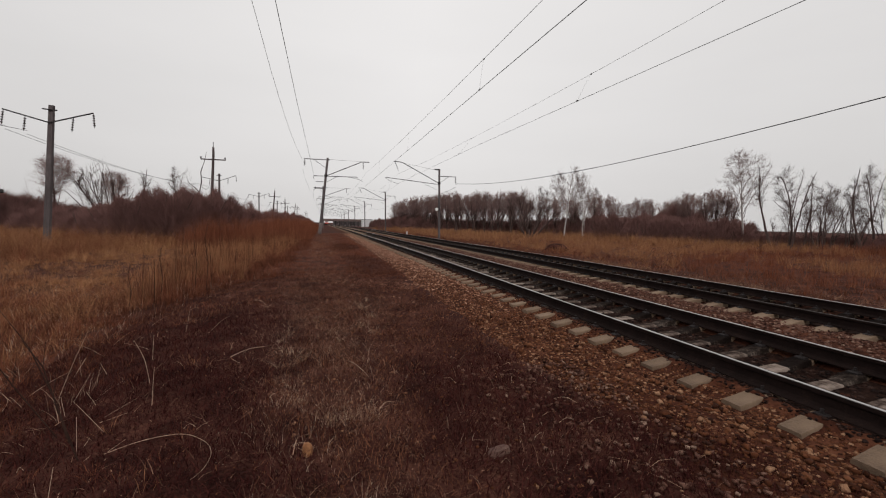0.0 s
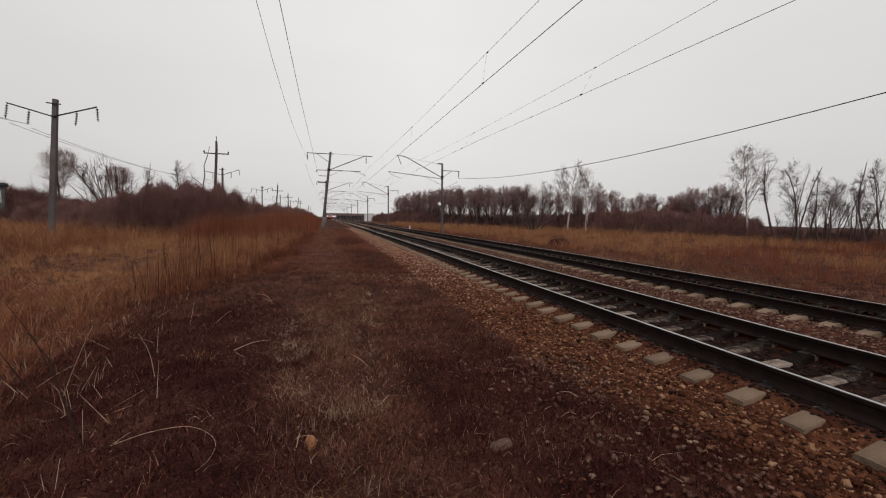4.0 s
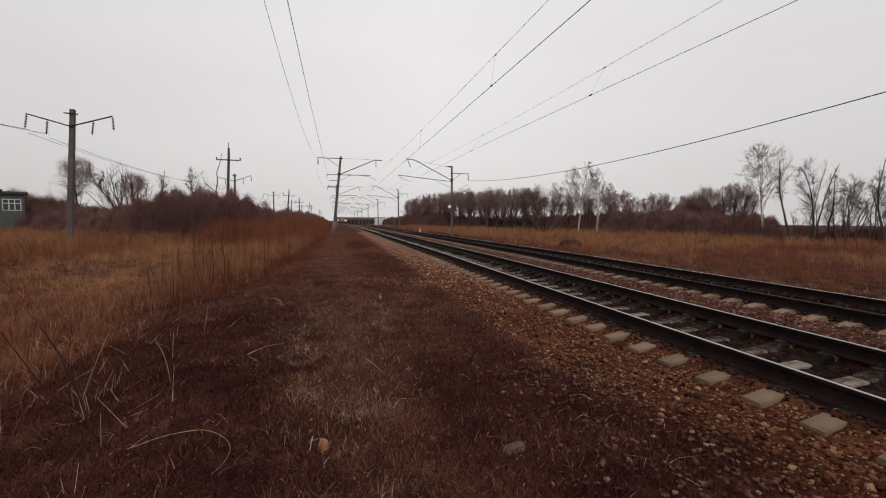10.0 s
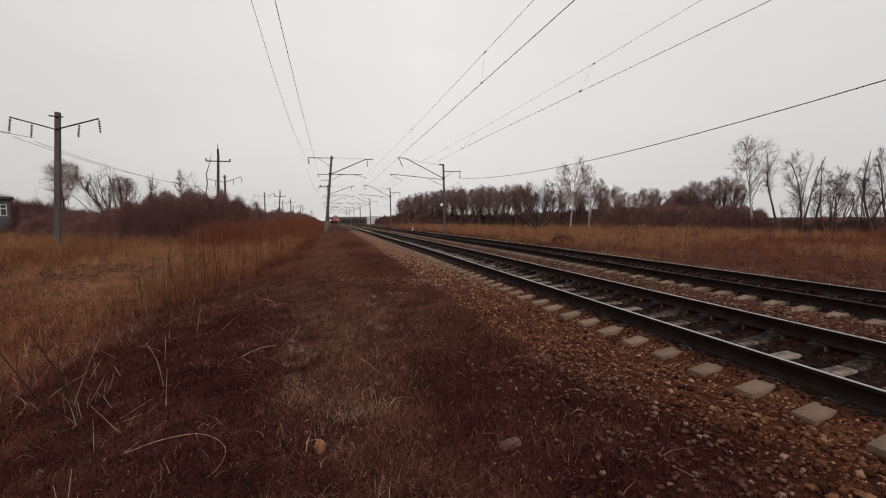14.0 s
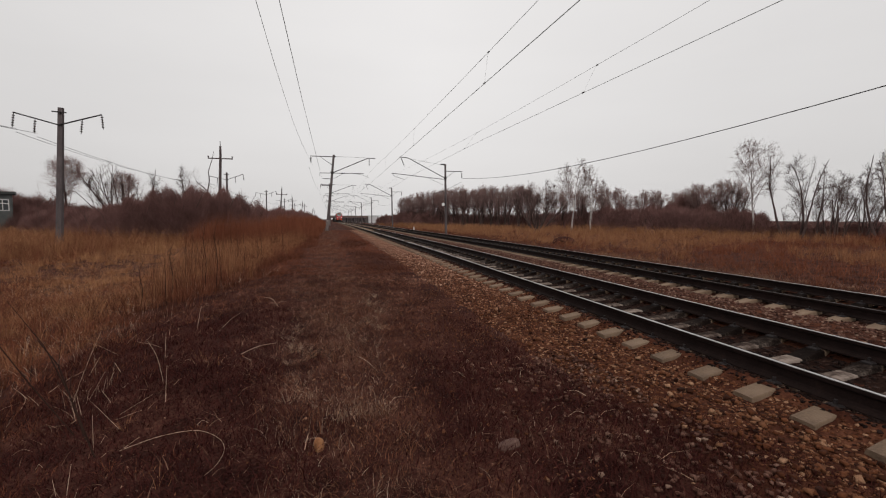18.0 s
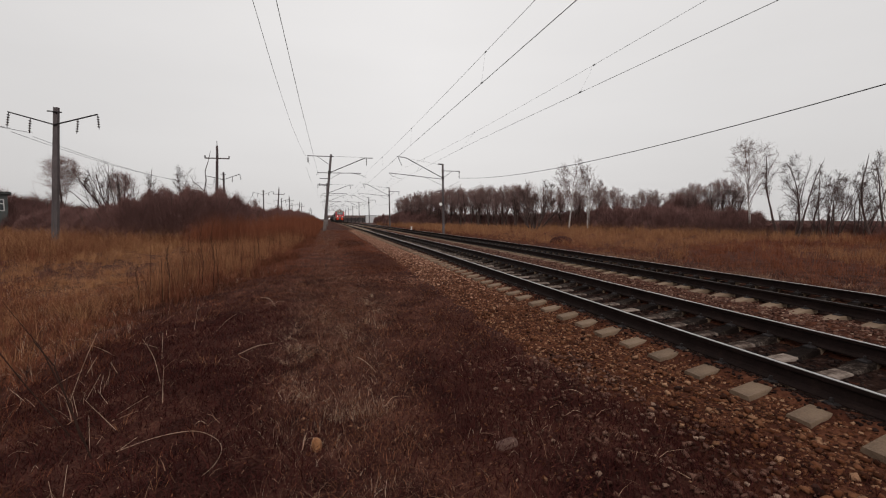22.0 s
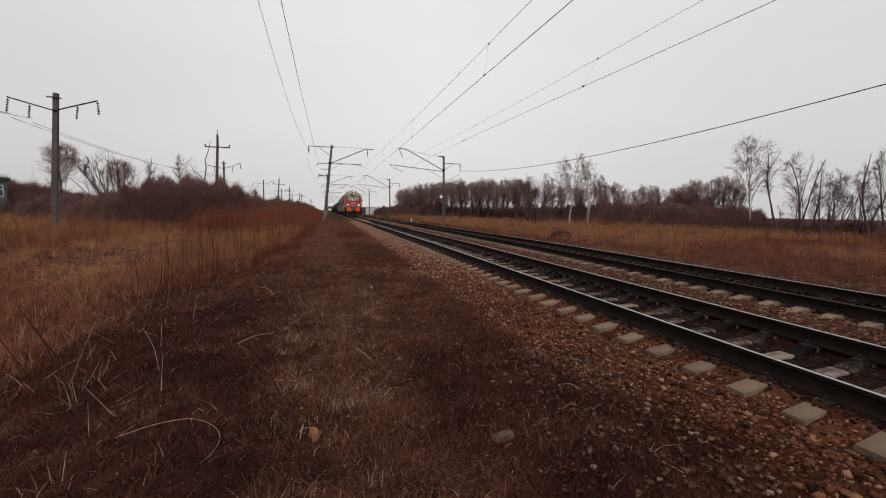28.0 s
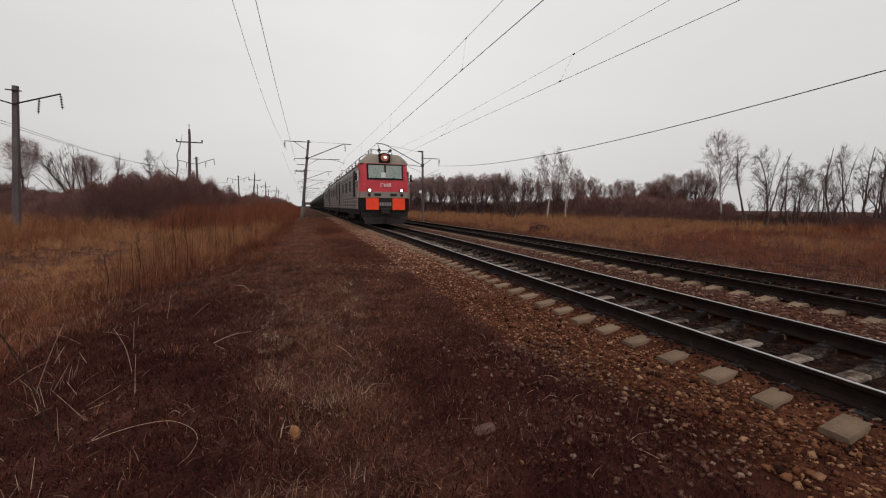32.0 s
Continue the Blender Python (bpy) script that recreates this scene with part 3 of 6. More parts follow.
# ---- field power line and signal poles on the left ----
def line_pole(h=9.3):
    p = thing("power_line_pole", "square grey concrete pole with upswept arms and hanging insulators", "utility pole", "field power line")
    part("pole", Mesh().loft([[(-w, -w, z), (w, -w, z), (w, w, z), (-w, w, z)] for w, z in ((0.17, -0.8), (0.165, 0.0), (0.125, h))]), POLE, p)
    part("arm", Mesh().tube([(0, -0.2, h - 1.15), (-2.5, -0.2, h - 0.62)], 0.045, 6), DARKSTEEL, p)
    part("arm", Mesh().tube([(0, -0.2, h - 1.15), (2.4, -0.2, h - 0.2)], 0.045, 6), DARKSTEEL, p)
    part("top_bar", Mesh().box(-0.4, 0.4, -0.25, -0.17, h - 0.35, h - 0.28), DARKSTEEL, p)
    for x, z, dx in ((-2.45, h - 0.65, -0.08), (-1.3, h - 0.9, -0.05), (1.3, h - 0.65, -0.06), (2.4, h - 0.22, 0.1)):
        part("insulator_string", insulator((x, -0.2, z), (x + dx, -0.2, z - 0.95), 5, 0.09), INSUL, p)
    return p


def wood_pole(h=9.6):
    p = thing("wooden_pole", "dark wooden telegraph pole with a single crossarm", "utility pole", "telegraph poles")
    part("pole", Mesh().tube([(0, 0, -0.8), (0.12, 0, h * 0.5), (0.28, 0, h - 0.9), (0.28, 0, h)], [0.17, 0.16, 0.13, 0.11], 10), WOODPOLE, p, smooth=True)
    part("crossarm", Mesh().box(-1.0, 1.55, -0.16, -0.06, h - 1.45, h - 1.33), WOODPOLE, p)
    for x in (-0.95, 1.5):
        part("pin_insulator", Mesh().tube([(x, -0.11, h - 1.33), (x, -0.11, h - 1.12)], [0.05, 0.09], 8), INSUL, p)
    part("top_rod", Mesh().tube([(0.28, 0, h - 0.1), (0.28, 0, h + 0.55)], 0.035, 6), DARKSTEEL, p)
    return p


FIELD = [(-17.0, 35), (-15.6, 77), (-15.4, 121), (-15.2, 166), (-15.0, 212)]
fp = line_pole()
fp.matrix_basis = pose(FIELD[0][0] - 0.5, FIELD[0][1], float(land(*FIELD[0])), 0, 3.3, 0)
for x, y in FIELD[1:]:
    copy_thing(fp, pose(x, y, float(land(x, y)), 0, 0, 4))
wp = at(wood_pole(), -12.0, 55, 0.55)
for i, (x, y) in enumerate(((-11.5, 113), (-11.4, 153), (-11.3, 190), (-11.2, 214), (-11.0, 288), (-10.8, 350))):
    copy_thing(wp, pose(x, y, float(land(x, y)) - 0.3, 0, (2, -3, 4, 0, 9, -2)[i], 10 * i))
snag = Mesh().tube([(0, 0, -0.5), (0.05, 0, 2.2), (-0.1, 0, 4.3), (0.05, 0, 5.6), (0.2, 0, 6.4), (0.12, 0, 7.4), (0.5, 0, 8.6), (0.72, 0, 9.6)], [0.09, 0.08, 0.07, 0.06, 0.055, 0.045, 0.035, 0.015], 7)
snag.tube([(-0.1, 0, 5.3), (-0.5, 0, 5.75), (-1.0, 0, 6.1), (-1.35, 0, 6.9)], [0.05, 0.045, 0.035, 0.012], 6).tube([(0.1, 0, 5.9), (0.6, 0.1, 5.5), (0.95, 0.1, 5.9)], [0.03, 0.02, 0.01], 5)
tagged(at(new("dead_sapling", snag.data("dead_sapling", WOODPOLE)), -12.9, 54, -0.2), "thin crooked dead sapling beside the wooden pole", "tree")
for s, (dx, z) in enumerate(((-2.5, 7.25), (-1.35, 7.0))):
    for i in range(len(FIELD) - 1):
        (xa, ya), (xb, yb) = FIELD[i], FIELD[i + 1]
        wire("power_wire", "sagging conductor of the field power line", sag(xa + dx, z + float(land(xa, ya)) + 0.35, xb + dx, z + float(land(xb, yb)) + 0.35, ya, yb, 0.75), 0.014, "field wires")
    wire("power_wire", "sagging conductor of the field power line", sag(-18 + dx, z + 0.5, -17 + dx, z - 0.1, 0, 35, 0.7), 0.014, "field wires")

# ---- small building, far bridge and hut ----
GREYWALL = mat("weathered_grey_wall", [(0.2, (0.05, 0.055, 0.055)), (0.7, (0.10, 0.105, 0.10))], 1.5, 0.85)
WHITEFRAME = plain("old_white_frame", (0.55, 0.53, 0.52), 0.6)
GLASS = plain("dim_glass", (0.035, 0.04, 0.045), 0.12, spec=0.6)
house = at(thing("control_hut", "flat-roofed grey hut with white window frames behind the brush", "building"), -44.5, 67.6, 0.75, 29)
part("wall", Mesh().box(-7, 5.2, 0, 4, -1, 4.3), GREYWALL, house)
part("roof", Mesh().box(-7.3, 5.6, -0.4, 4.3, 4.3, 4.62), plain("roof_felt", (0.05, 0.052, 0.05), 0.9), house, "dark flat roof slab")
part("roof_vent", Mesh().box(2.4, 3.1, 2, 2.7, 4.62, 4.95).tube([(2.75, 2.3, 4.95), (2.75, 2.3, 5.7)], 0.09, 8), DARKSTEEL, house)
for wx in (-4.6, -1.4, 1.5, 4.0):
    win = part("window", Mesh().box(wx - 0.85, wx + 0.85, -0.04, 0.02, 2.2, 3.6), GLASS, house)
    for m in [Mesh().box(wx + b - 0.05, wx + b + 0.05, -0.08, 0, 2.15, 3.65) for b in (-0.85, -0.28, 0.28, 0.85)] + [Mesh().box(wx - 0.8, wx + 0.8, -0.07, 0, b - 0.05, b + 0.05) for b in (2.2, 3.1, 3.6)]:
        part("window_frame", m, WHITEFRAME, win, "white frame bar")

bridge = thing("road_bridge", "long brown road bridge crossing the line far off", "bridge", m=pose(0, 540, float(grade(540))))
part("deck", Mesh().box(1, 47, 0, 9, 4.6, 6.2), plain("bridge_concrete", (0.14, 0.10, 0.095), 0.9, scale=0.4), bridge)
part("parapet", Mesh().box(1, 47, -0.2, 0.1, 6.2, 7.6), plain("bridge_parapet", (0.17, 0.115, 0.105), 0.9, scale=0.4), bridge)
part("far_wall", Mesh().box(13, 47, 8, 8.4, -2, 4.6), plain("pale_wall", (0.42, 0.36, 0.36), 0.9, scale=0.2), bridge, "pale wall behind the piers")
for x in (1.5, 15.5, 20, 24.5, 29, 33.5, 38, 42.5, 46):
    part("pier", Mesh().box(x - 0.7, x + 0.7, 1, 7, -2, 4.6), plain("pier_concrete", (0.10, 0.08, 0.08), 0.9), bridge)
hut = thing("white_hut", "small white-walled hut with a flat roof beside the far track", "building", m=pose(29.2, 300, float(land(29, 300))))
part("wall", Mesh().box(-3.6, 3.6, 0, 5, -0.5, 4.9), mat("whitewash", [(0.2, (0.42, 0.41, 0.42)), (0.7, (0.6, 0.59, 0.6))], 0.8, 0.8), hut)
part("roof", Mesh().box(-3.8, 3.8, -0.2, 5.2, 4.9, 5.1), DARKSTEEL, hut)
marker = thing("marker_post", "short white marker post beside the far track", "marker post", m=pose(13.7, 73, float(land(13.7, 73))))
part("post", Mesh().tube([(0, 0, -0.3), (0, 0, 0.75)], [0.12, 0.1], 8), WHITEFRAME, marker)
part("cap", Mesh().tube([(0, 0, 0.75), (0, 0, 0.95)], [0.11, 0.02], 8), plain("red_cap", (0.3, 0.08, 0.05)), marker)


# ---- vegetation ----
rng = np.random.default_rng(7)


def blades(name, x, y, z, h, w, material, bend=0.35, seg=2, lie=0.0, power=1.8, lean=None):
    """Tapered blades of grass as one mesh; bend: how far the tip leans, lie: extra flattening."""
    n = len(x)
    a = rng.uniform(0, 2 * np.pi, n)
    fx, fy = np.cos(a), np.sin(a)
    if lean is None:
        lean = a + rng.uniform(-1.2, 1.2, n) + np.pi / 2
    else:
        a = lean + np.pi / 2 + rng.uniform(-0.8, 0.8, n)
        fx, fy = np.cos(a), np.sin(a)
    off = h * bend * rng.uniform(0.2, 1.3, n)
    up = h * (1 - lie * rng.uniform(0, 1, n))
    rows = []
    for k in range(seg + 1):
        u = k / seg
        cx, cy, cz = x + np.cos(lean) * off * u ** power, y + np.sin(lean) * off * u ** power, z + up * (u - 0.12 * u ** 3)
        ww = w * (1 - u) ** 0.7 * 0.5
        if k < seg:
            rows += [np.stack([cx - fx * ww, cy - fy * ww, cz], 1), np.stack([cx + fx * ww, cy + fy * ww, cz], 1)]
        else:
            rows.append(np.stack([cx, cy, cz], 1))
    V = np.stack(rows, 1)
    m = V.shape[1]
    tris = []
    for k in range(seg - 1):
        b = 2 * k
        tris += [(b, b + 1, b + 3), (b, b + 3, b + 2)]
    tris.append((2 * seg - 2, 2 * seg - 1, 2 * seg))
    F = (np.arange(n)[:, None, None] * m + np.array(tris)[None]).reshape(-1, 3)
    return array_mesh(name, V.reshape(-1, 3), F, material)


def scatter(n, x0, x1, y0, y1, keep=None):
    x, y = rng.uniform(x0, x1, n), rng.uniform(y0, y1, n)
    if keep is not None:
        k = keep(x, y)
        x, y = x[k], y[k]
    return x, y


def clumpy(x, y, s, cut):
    """Patchiness: keeps what falls in clumps."""
    return bumps(x, y, s) + 0.6 * bumps(x + 31, y - 17, s * 2.3) + rng.normal(0, 0.35, len(x)) > cut


def stuff(name, mesh, label, category="grass"):
    return tagged(new(name, mesh), label, category, kind="stuff")


def shoulder(y):
    """x at which the stones begin."""
    return np.interp(y, [1.5, 2.3, 3.3, 4.4, 6, 8.3, 10, 11.3, 13, 16, 24, 40], [2.65, 2.65, 2.5, 2.25, 2.3, 2.3, 2.15, 1.9, 2.35, 2.45, 2.6, 2.8])


def reed_edge(y):
    """x of the edge of the tall grass along the path."""
    return 0.35 * np.sin(np.asarray(y) * 1.1) * np.clip((np.asarray(y) - 6) / 8, 0, 1) + np.interp(y, [2, 4, 6, 8, 10.5, 13, 16.5, 30, 60, 200], [-2.2, -2.4, -2.7, -3.1, -3.1, -2.1, -1.5, -1.3, -1.3, -1.2])


def tuft(x, y, s):
    """Slow unevenness between 0 and 1."""
    return np.clip(0.5 + 0.33 * bumps(x, y, s) + 0.22 * bumps(x + 13, y + 7, s * 2.7), 0, 1)


def clumps(n, x0, x1, y0, y1, per, spread, keep=None):
    """Tussocks: their blades stand close at the foot and lean outwards. Gives x, y, lean, the tussock's number and its random tone."""
    cx, cy = scatter(n, x0, x1, y0, y1, keep)
    m = len(cx)
    count = rng.integers(per // 2, per * 3 // 2, m)
    i = np.repeat(np.arange(m), count)
    a = rng.uniform(0, 2 * np.pi, len(i))
    r = spread * rng.uniform(0.5, 1.5, m)[i] * np.abs(rng.normal(0, 0.55, len(i)))
    return cx[i] + r * np.cos(a), cy[i] + r * np.sin(a), a, i, rng.uniform(0, 1, m)[i]


def lay(name, x, y, h, w, lean, picks, bend, seg=2, lie=0.3, power=1.8):
    """One mesh of blades for each (mask, material, label)."""
    for pick, material, text in picks:
        if pick.sum():
            stuff(name, blades(name, x[pick], y[pick], land(x[pick], y[pick]), h[pick], w[pick], material, bend, seg, lie, power, lean[pick]), text)


# reed stand beside the path: separate upright tussocks with dark feet
in_stand = lambda x, y: (x < reed_edge(y) - 0.15) & (x > -3.6 - 0.22 * (y - 9)) & (tuft(x, y, 0.75) > 0.42)
x, y, a, i, tone = clumps(1500, -12, -1.2, 10.0, 36, 40, 0.26, in_stand)
h = rng.uniform(0.25, 1.0, len(x)) * (0.55 + 1.1 * tone) * np.clip(0.55 + 0.4 * (reed_edge(y) - x), 0.35, 1.0)
w = rng.uniform(0.003, 0.008, len(x))
lay("reed_grass", x, y, h, w, a, ((tone < 0.38, REED, "dense stand of rust-brown tall dead grass by the path"), ((tone >= 0.38) & (tone < 0.85), STRAW, "ochre tall dead grass standing by the path"), (tone >= 0.85, SEDGE, "dark brown tall dead grass standing by the path")), 0.42, 2, 0.2)
x, y, a, i, tone = clumps(2000, -8, -0.7, 10, 36, 36, 0.40, lambda x, y: (x < reed_edge(y) + rng.normal(0.25, 0.3, len(x))) & (x > reed_edge(y) - 2.5))
lay("reed_grass", x, y, rng.uniform(0.12, 0.5, len(x)), rng.uniform(0.004, 0.009, len(x)), a, ((tone < 0.5, REED, "low rust-brown dead grass at the edge of the path"), (tone >= 0.5, SEDGE, "low dark brown dead grass at the edge of the path")), 0.8, 2, 0.4)
x, y = scatter(70000, -10, -0.7, 34, 150, lambda x, y: x < reed_edge(y) + rng.normal(0.2, 0.5, len(x)))
h = rng.uniform(1.1, 3.0, len(x)) * np.clip(0.4 + 0.35 * (reed_edge(y) - x), 0.25, 1.1) * (0.55 + 0.6 * tuft(x, y, 0.5))
stuff("reed_grass", blades("reed_grass", x, y, land(x, y), h, rng.uniform(0.012, 0.03, len(x)), REED, 0.3, 2), "far strip of rust-brown tall dead grass")
x, y = scatter(420, -7, -1.2, 10, 26, lambda x, y: in_stand(x, y))
stuff("reed_stems", blades("reed_stems", x, y, land(x, y), rng.uniform(0.9, 1.7, len(x)), rng.uniform(0.005, 0.010, len(x)), STRAW, 0.14, 3), "pale upright stems in the reed stand")
x, y = scatter(160, -7, -1.2, 10, 26, lambda x, y: in_stand(x, y))
stuff("reed_stems", blades("reed_stems", x, y, land(x, y), rng.uniform(1.0, 1.9, len(x)), rng.uniform(0.008, 0.016, len(x)), WEED, 0.14, 3), "dark upright stems in the reed stand")
# the low field: tangled tussocks, a short pale clearing, taller rust-brown grass round it
in_field = lambda x, y: (x < reed_edge(y) - 0.4 - np.abs(rng.normal(0, 0.7, len(x))) * (y < 14)) & (x > -y * 1.08 - 5)
clearing = lambda x, y: np.hypot((x + 7.2) / 4.2, (y - 27) / 11) + 0.28 * bumps(x, y, 0.6) + 0.15 * bumps(x, y, 1.9)
x, y, a, i, tone = clumps(5200, -40, -2, 5.5, 46, 52, 0.42, lambda x, y: in_field(x, y) & (rng.uniform(0, 1, len(x)) < 0.35 + 0.65 * tuft(x, y, 0.5)))
patch = clearing(x, y)
far_off = np.clip((np.hypot(x, y) - 20) / 16, 0, 1)
h = rng.uniform(0.12, 0.75, len(x)) * (0.55 + 0.8 * tone) * np.clip(0.12 + 0.75 * patch, 0.3, 1.15) * (1 + 1.0 * far_off) * (0.55 + 0.8 * tuft(x, y, 0.27))
w = rng.uniform(0.003, 0.008, len(x)) * (1 + far_off)
open_patch = patch + 0.7 * (tone - 0.5) < 1.15
hue = tuft(x, y, 0.23) + 0.5 * (tone - 0.5) - 0.3 * np.clip((-x / y - 0.62) / 0.2, 0, 1)
lay("field_grass", x, y, h, w, a, ((open_patch, OCHRE, "short pale ochre grass in the open field"), (~open_patch & (hue > 0.54), STRAW, "ochre dead grass covering the low field"), (~open_patch & (hue <= 0.54) & (hue > 0.14), REED, "rust-brown dead grass covering the low field"), (~open_patch & (hue <= 0.14), SEDGE, "dark brown dead grass in the hollows of the field")), 0.75, 2, 0.5)
x, y = scatter(70000, -40, -2, 6, 46, in_field)
nx, ny = scatter(60000, -18, -2, 5.5, 17, in_field)
x, y = np.concatenate([x, nx]), np.concatenate([y, ny])
h = rng.uniform(0.04, 0.2, len(x)) * (0.6 + 0.8 * tuft(x, y, 0.9))
k = clearing(x, y) + rng.normal(0, 0.2, len(x)) < 1.1
rusty = tuft(x, y, 0.5) + rng.normal(0, 0.2, len(x)) + 0.3 * (y < 10) > 0.4
lay("field_thatch", x, y, h, rng.uniform(0.005, 0.014, len(x)), rng.uniform(0, 6.28, len(x)), ((k, OCHRE, "pale flattened grass under the tussocks"), (~k & rusty, REED, "rust-brown flattened grass under the tussocks"), (~k & ~rusty, STRAW, "ochre flattened grass under the tussocks")), 1.3, 2, 0.6)
x, y, a, i, tone = clumps(2400, -90, -6, 40, 130, 34, 1.1, lambda x, y: x > -y * 1.15 - 6)
h = (0.4 + rng.uniform(0.3, 1.3, len(x))) * (0.6 + 0.6 * tone)
lay("field_grass", x, y, h, rng.uniform(0.02, 0.045, len(x)), a, ((tone < 0.4, REED, "far rust-brown dead grass of the field"), (tone >= 0.4, STRAW, "far ochre dead grass of the field")), 0.5, 2)
x, y, a, i, tone = clumps(420, -33, -11.5, 24, 38, 46, 0.6)
h = rng.uniform(0.8, 1.9, len(x)) * (0.5 + 0.6 * tone) * (1 + 0.3 * np.exp(-((x + 15.5) / 2.5) ** 2))
lay("field_grass", x, y, h, rng.uniform(0.005, 0.012, len(x)), a, ((tone < 0.45, REED, "taller rust-brown dead grass round the field pole"), (tone >= 0.45, STRAW, "taller ochre dead grass round the field pole")), 0.7, 2, 0.3)
# soft tangled grass at the foot of the slope, close by
x, y, a, i, tone = clumps(4200, -10, -0.9, -3.5, 12.5, 42, 0.24, lambda x, y: (x < reed_edge(y) + 0.35 + rng.normal(0, 0.6, len(x))) & (x > -np.maximum(y, 2.5) * 1.15 - 1.5) & (rng.uniform(0, 1, len(x)) < 0.25 + tuft(x, y, 1.4)))
h = rng.uniform(0.08, 0.55, len(x)) * (0.5 + 0.8 * tone) * np.clip(0.32 + 0.36 * (reed_edge(y) - x), 0.22, 1.0)
w = rng.uniform(0.0018, 0.0048, len(x))
hue = tuft(x, y, 0.6) + 0.6 * (tone - 0.5) + np.clip((reed_edge(y) - x) * 0.3 - 0.2, -0.3, 0.0)
lay("tall_grass", x, y, h, w, a, ((hue > 0.66, STRAW, "tangled ochre tall grass at the foot of the slope"), ((hue <= 0.66) & (hue > 0.34), REED, "tangled rust-brown tall grass at the foot of the slope"), (hue <= 0.34, SEDGE, "tangled dark brown tall grass at the foot of the slope")), 1.0, 2, 0.55)
x, y = scatter(45000, -9, -0.9, 1.5, 12.5, lambda x, y: (x < reed_edge(y) + 0.2) & (x > -np.maximum(y, 2.5) * 1.15 - 1))
lay("field_thatch", x, y, rng.uniform(0.03, 0.16, len(x)), rng.uniform(0.002, 0.006, len(x)), rng.uniform(0, 6.28, len(x)), ((x < reed_edge(y) - 0.8, REED, "rust-brown matted grass under the tangle"), (x >= reed_edge(y) - 0.8, SEDGE, "dark matted dead grass under the tangle")), 1.3, 2, 0.6)
x, y, a, i, tone = clumps(240, -8, -1.3, 3.6, 14, 8, 0.3, lambda x, y: (x < reed_edge(y) + 0.4) & (x > -y * 1.1 - 1))
lay("bleached_stalks", x, y, rng.uniform(0.10, 0.42, len(x)), rng.uniform(0.002, 0.0042, len(x)), a, ((x < 99, PALE, "bleached broken grass stalks in the tangle"),), 0.7, 3, 0.6)
# thatch over the path and the dark hollow
x, y = scatter(290000, -3.2, 2.7, -3.5, 14, lambda x, y: (x > reed_edge(y) - 0.5) & (x < shoulder(y) + 0.18 * bumps(x, y, 1.9) + rng.normal(0, 0.14, len(x))) & (rng.uniform(0, 1, len(x)) < np.clip(5.0 / y, 0.15, 1)))
h = rng.uniform(0.02, 0.12, len(x)) * (0.6 + 0.8 * tuft(x, y, 1.6))
w = rng.uniform(0.002, 0.006, len(x))
soft = rng.normal(0, 0.16, len(x)) + 0.2 * bumps(x, y, 1.7)
dim = (rng.uniform(0, 1, len(x)) < 0.38) | ((x + soft < -0.55) & (y + 3 * soft < 8.5)) | ((x + soft > 0.85) & (y + 2 * soft < 5.2)) | (bumps(x, y, 0.8) + 2 * soft > 0.75)
for k, stuff_mat, text in ((dim, SCORCHED, "dark matted dead grass in the hollows"), (~dim, THATCH, "matted short dead grass on the path")):
    stuff("thatch", blades("thatch", x[k], y[k], land(x[k], y[k]), h[k], w[k] * (1.5 if stuff_mat is SCORCHED else 1), stuff_mat, 1.2, 2, 0.6), text)
x, y = scatter(105000, -2.5, 3.0, 12.5, 60, lambda x, y: (x < shoulder(y) + rng.normal(0.05, 0.15, len(x))) & (rng.uniform(0, 1, len(x)) < np.clip(24 / y, 0.4, 1)))
h = rng.uniform(0.03, 0.15, len(x)) * (0.4 + 1.2 * tuft(x, y, 0.6))
trod = np.abs(x - 0.15 + 0.012 * (y - 12)) < 0.5 + 0.012 * y + rng.normal(0, 0.4, len(x))
tall = np.minimum(np.hypot((x - 1.5) / 0.9, (y - 16.5) / 4), np.hypot((x - 1.2) / 0.8, (y - 27) / 4)) + 0.35 * bumps(x + 5, y, 1.3) + rng.normal(0, 0.12, len(x)) < 1
h = np.where(tall & ~trod, h * 1.7, h)
pale = rng.uniform(0, 1, len(x)) < 0.35
lay("thatch", x, y, h, rng.uniform(0.004, 0.011, len(x)), rng.uniform(0, 6.28, len(x)), ((trod & ~tall & pale, TUFT, "pale trodden grass farther along the path"), (trod & ~tall & ~pale, REED, "rust-brown trodden grass farther along the path"), (trod & tall, THATCH, "brown trodden grass farther along the path"), (~trod & ~tall, REED, "matted short rust-brown grass farther along the path"), (~trod & tall, SEDGE, "dark low tufts of dead grass beside the path")), 0.9, 1, 0.4)
x, y = scatter(1500, -2.6, 2.8, 2.0, 11)
stuff("straw_bits", blades("straw_bits", x, y, land(x, y) + 0.04, rng.uniform(0.03, 0.14, len(x)), rng.uniform(0.003, 0.007, len(x)), TUFT, 1.6, 2, 0.9), "bright broken straw bits lying on the ground", "straw")
x, y = scatter(110000, -1.0, 1.6, 1.8, 14, lambda x, y: (np.abs(x - 0.1 - 0.1 * np.sin(y)) < np.clip(0.3 + 0.12 * y, 0.5, 1.25) * rng.uniform(0, 1, len(x)) ** 0.5) & (rng.uniform(0, 1, len(x)) < 0.9 * tuft(x, y, 2.3) ** 1.5) & (rng.uniform(0, 1, len(x)) < np.clip(5.0 / y, 0.15, 1)))
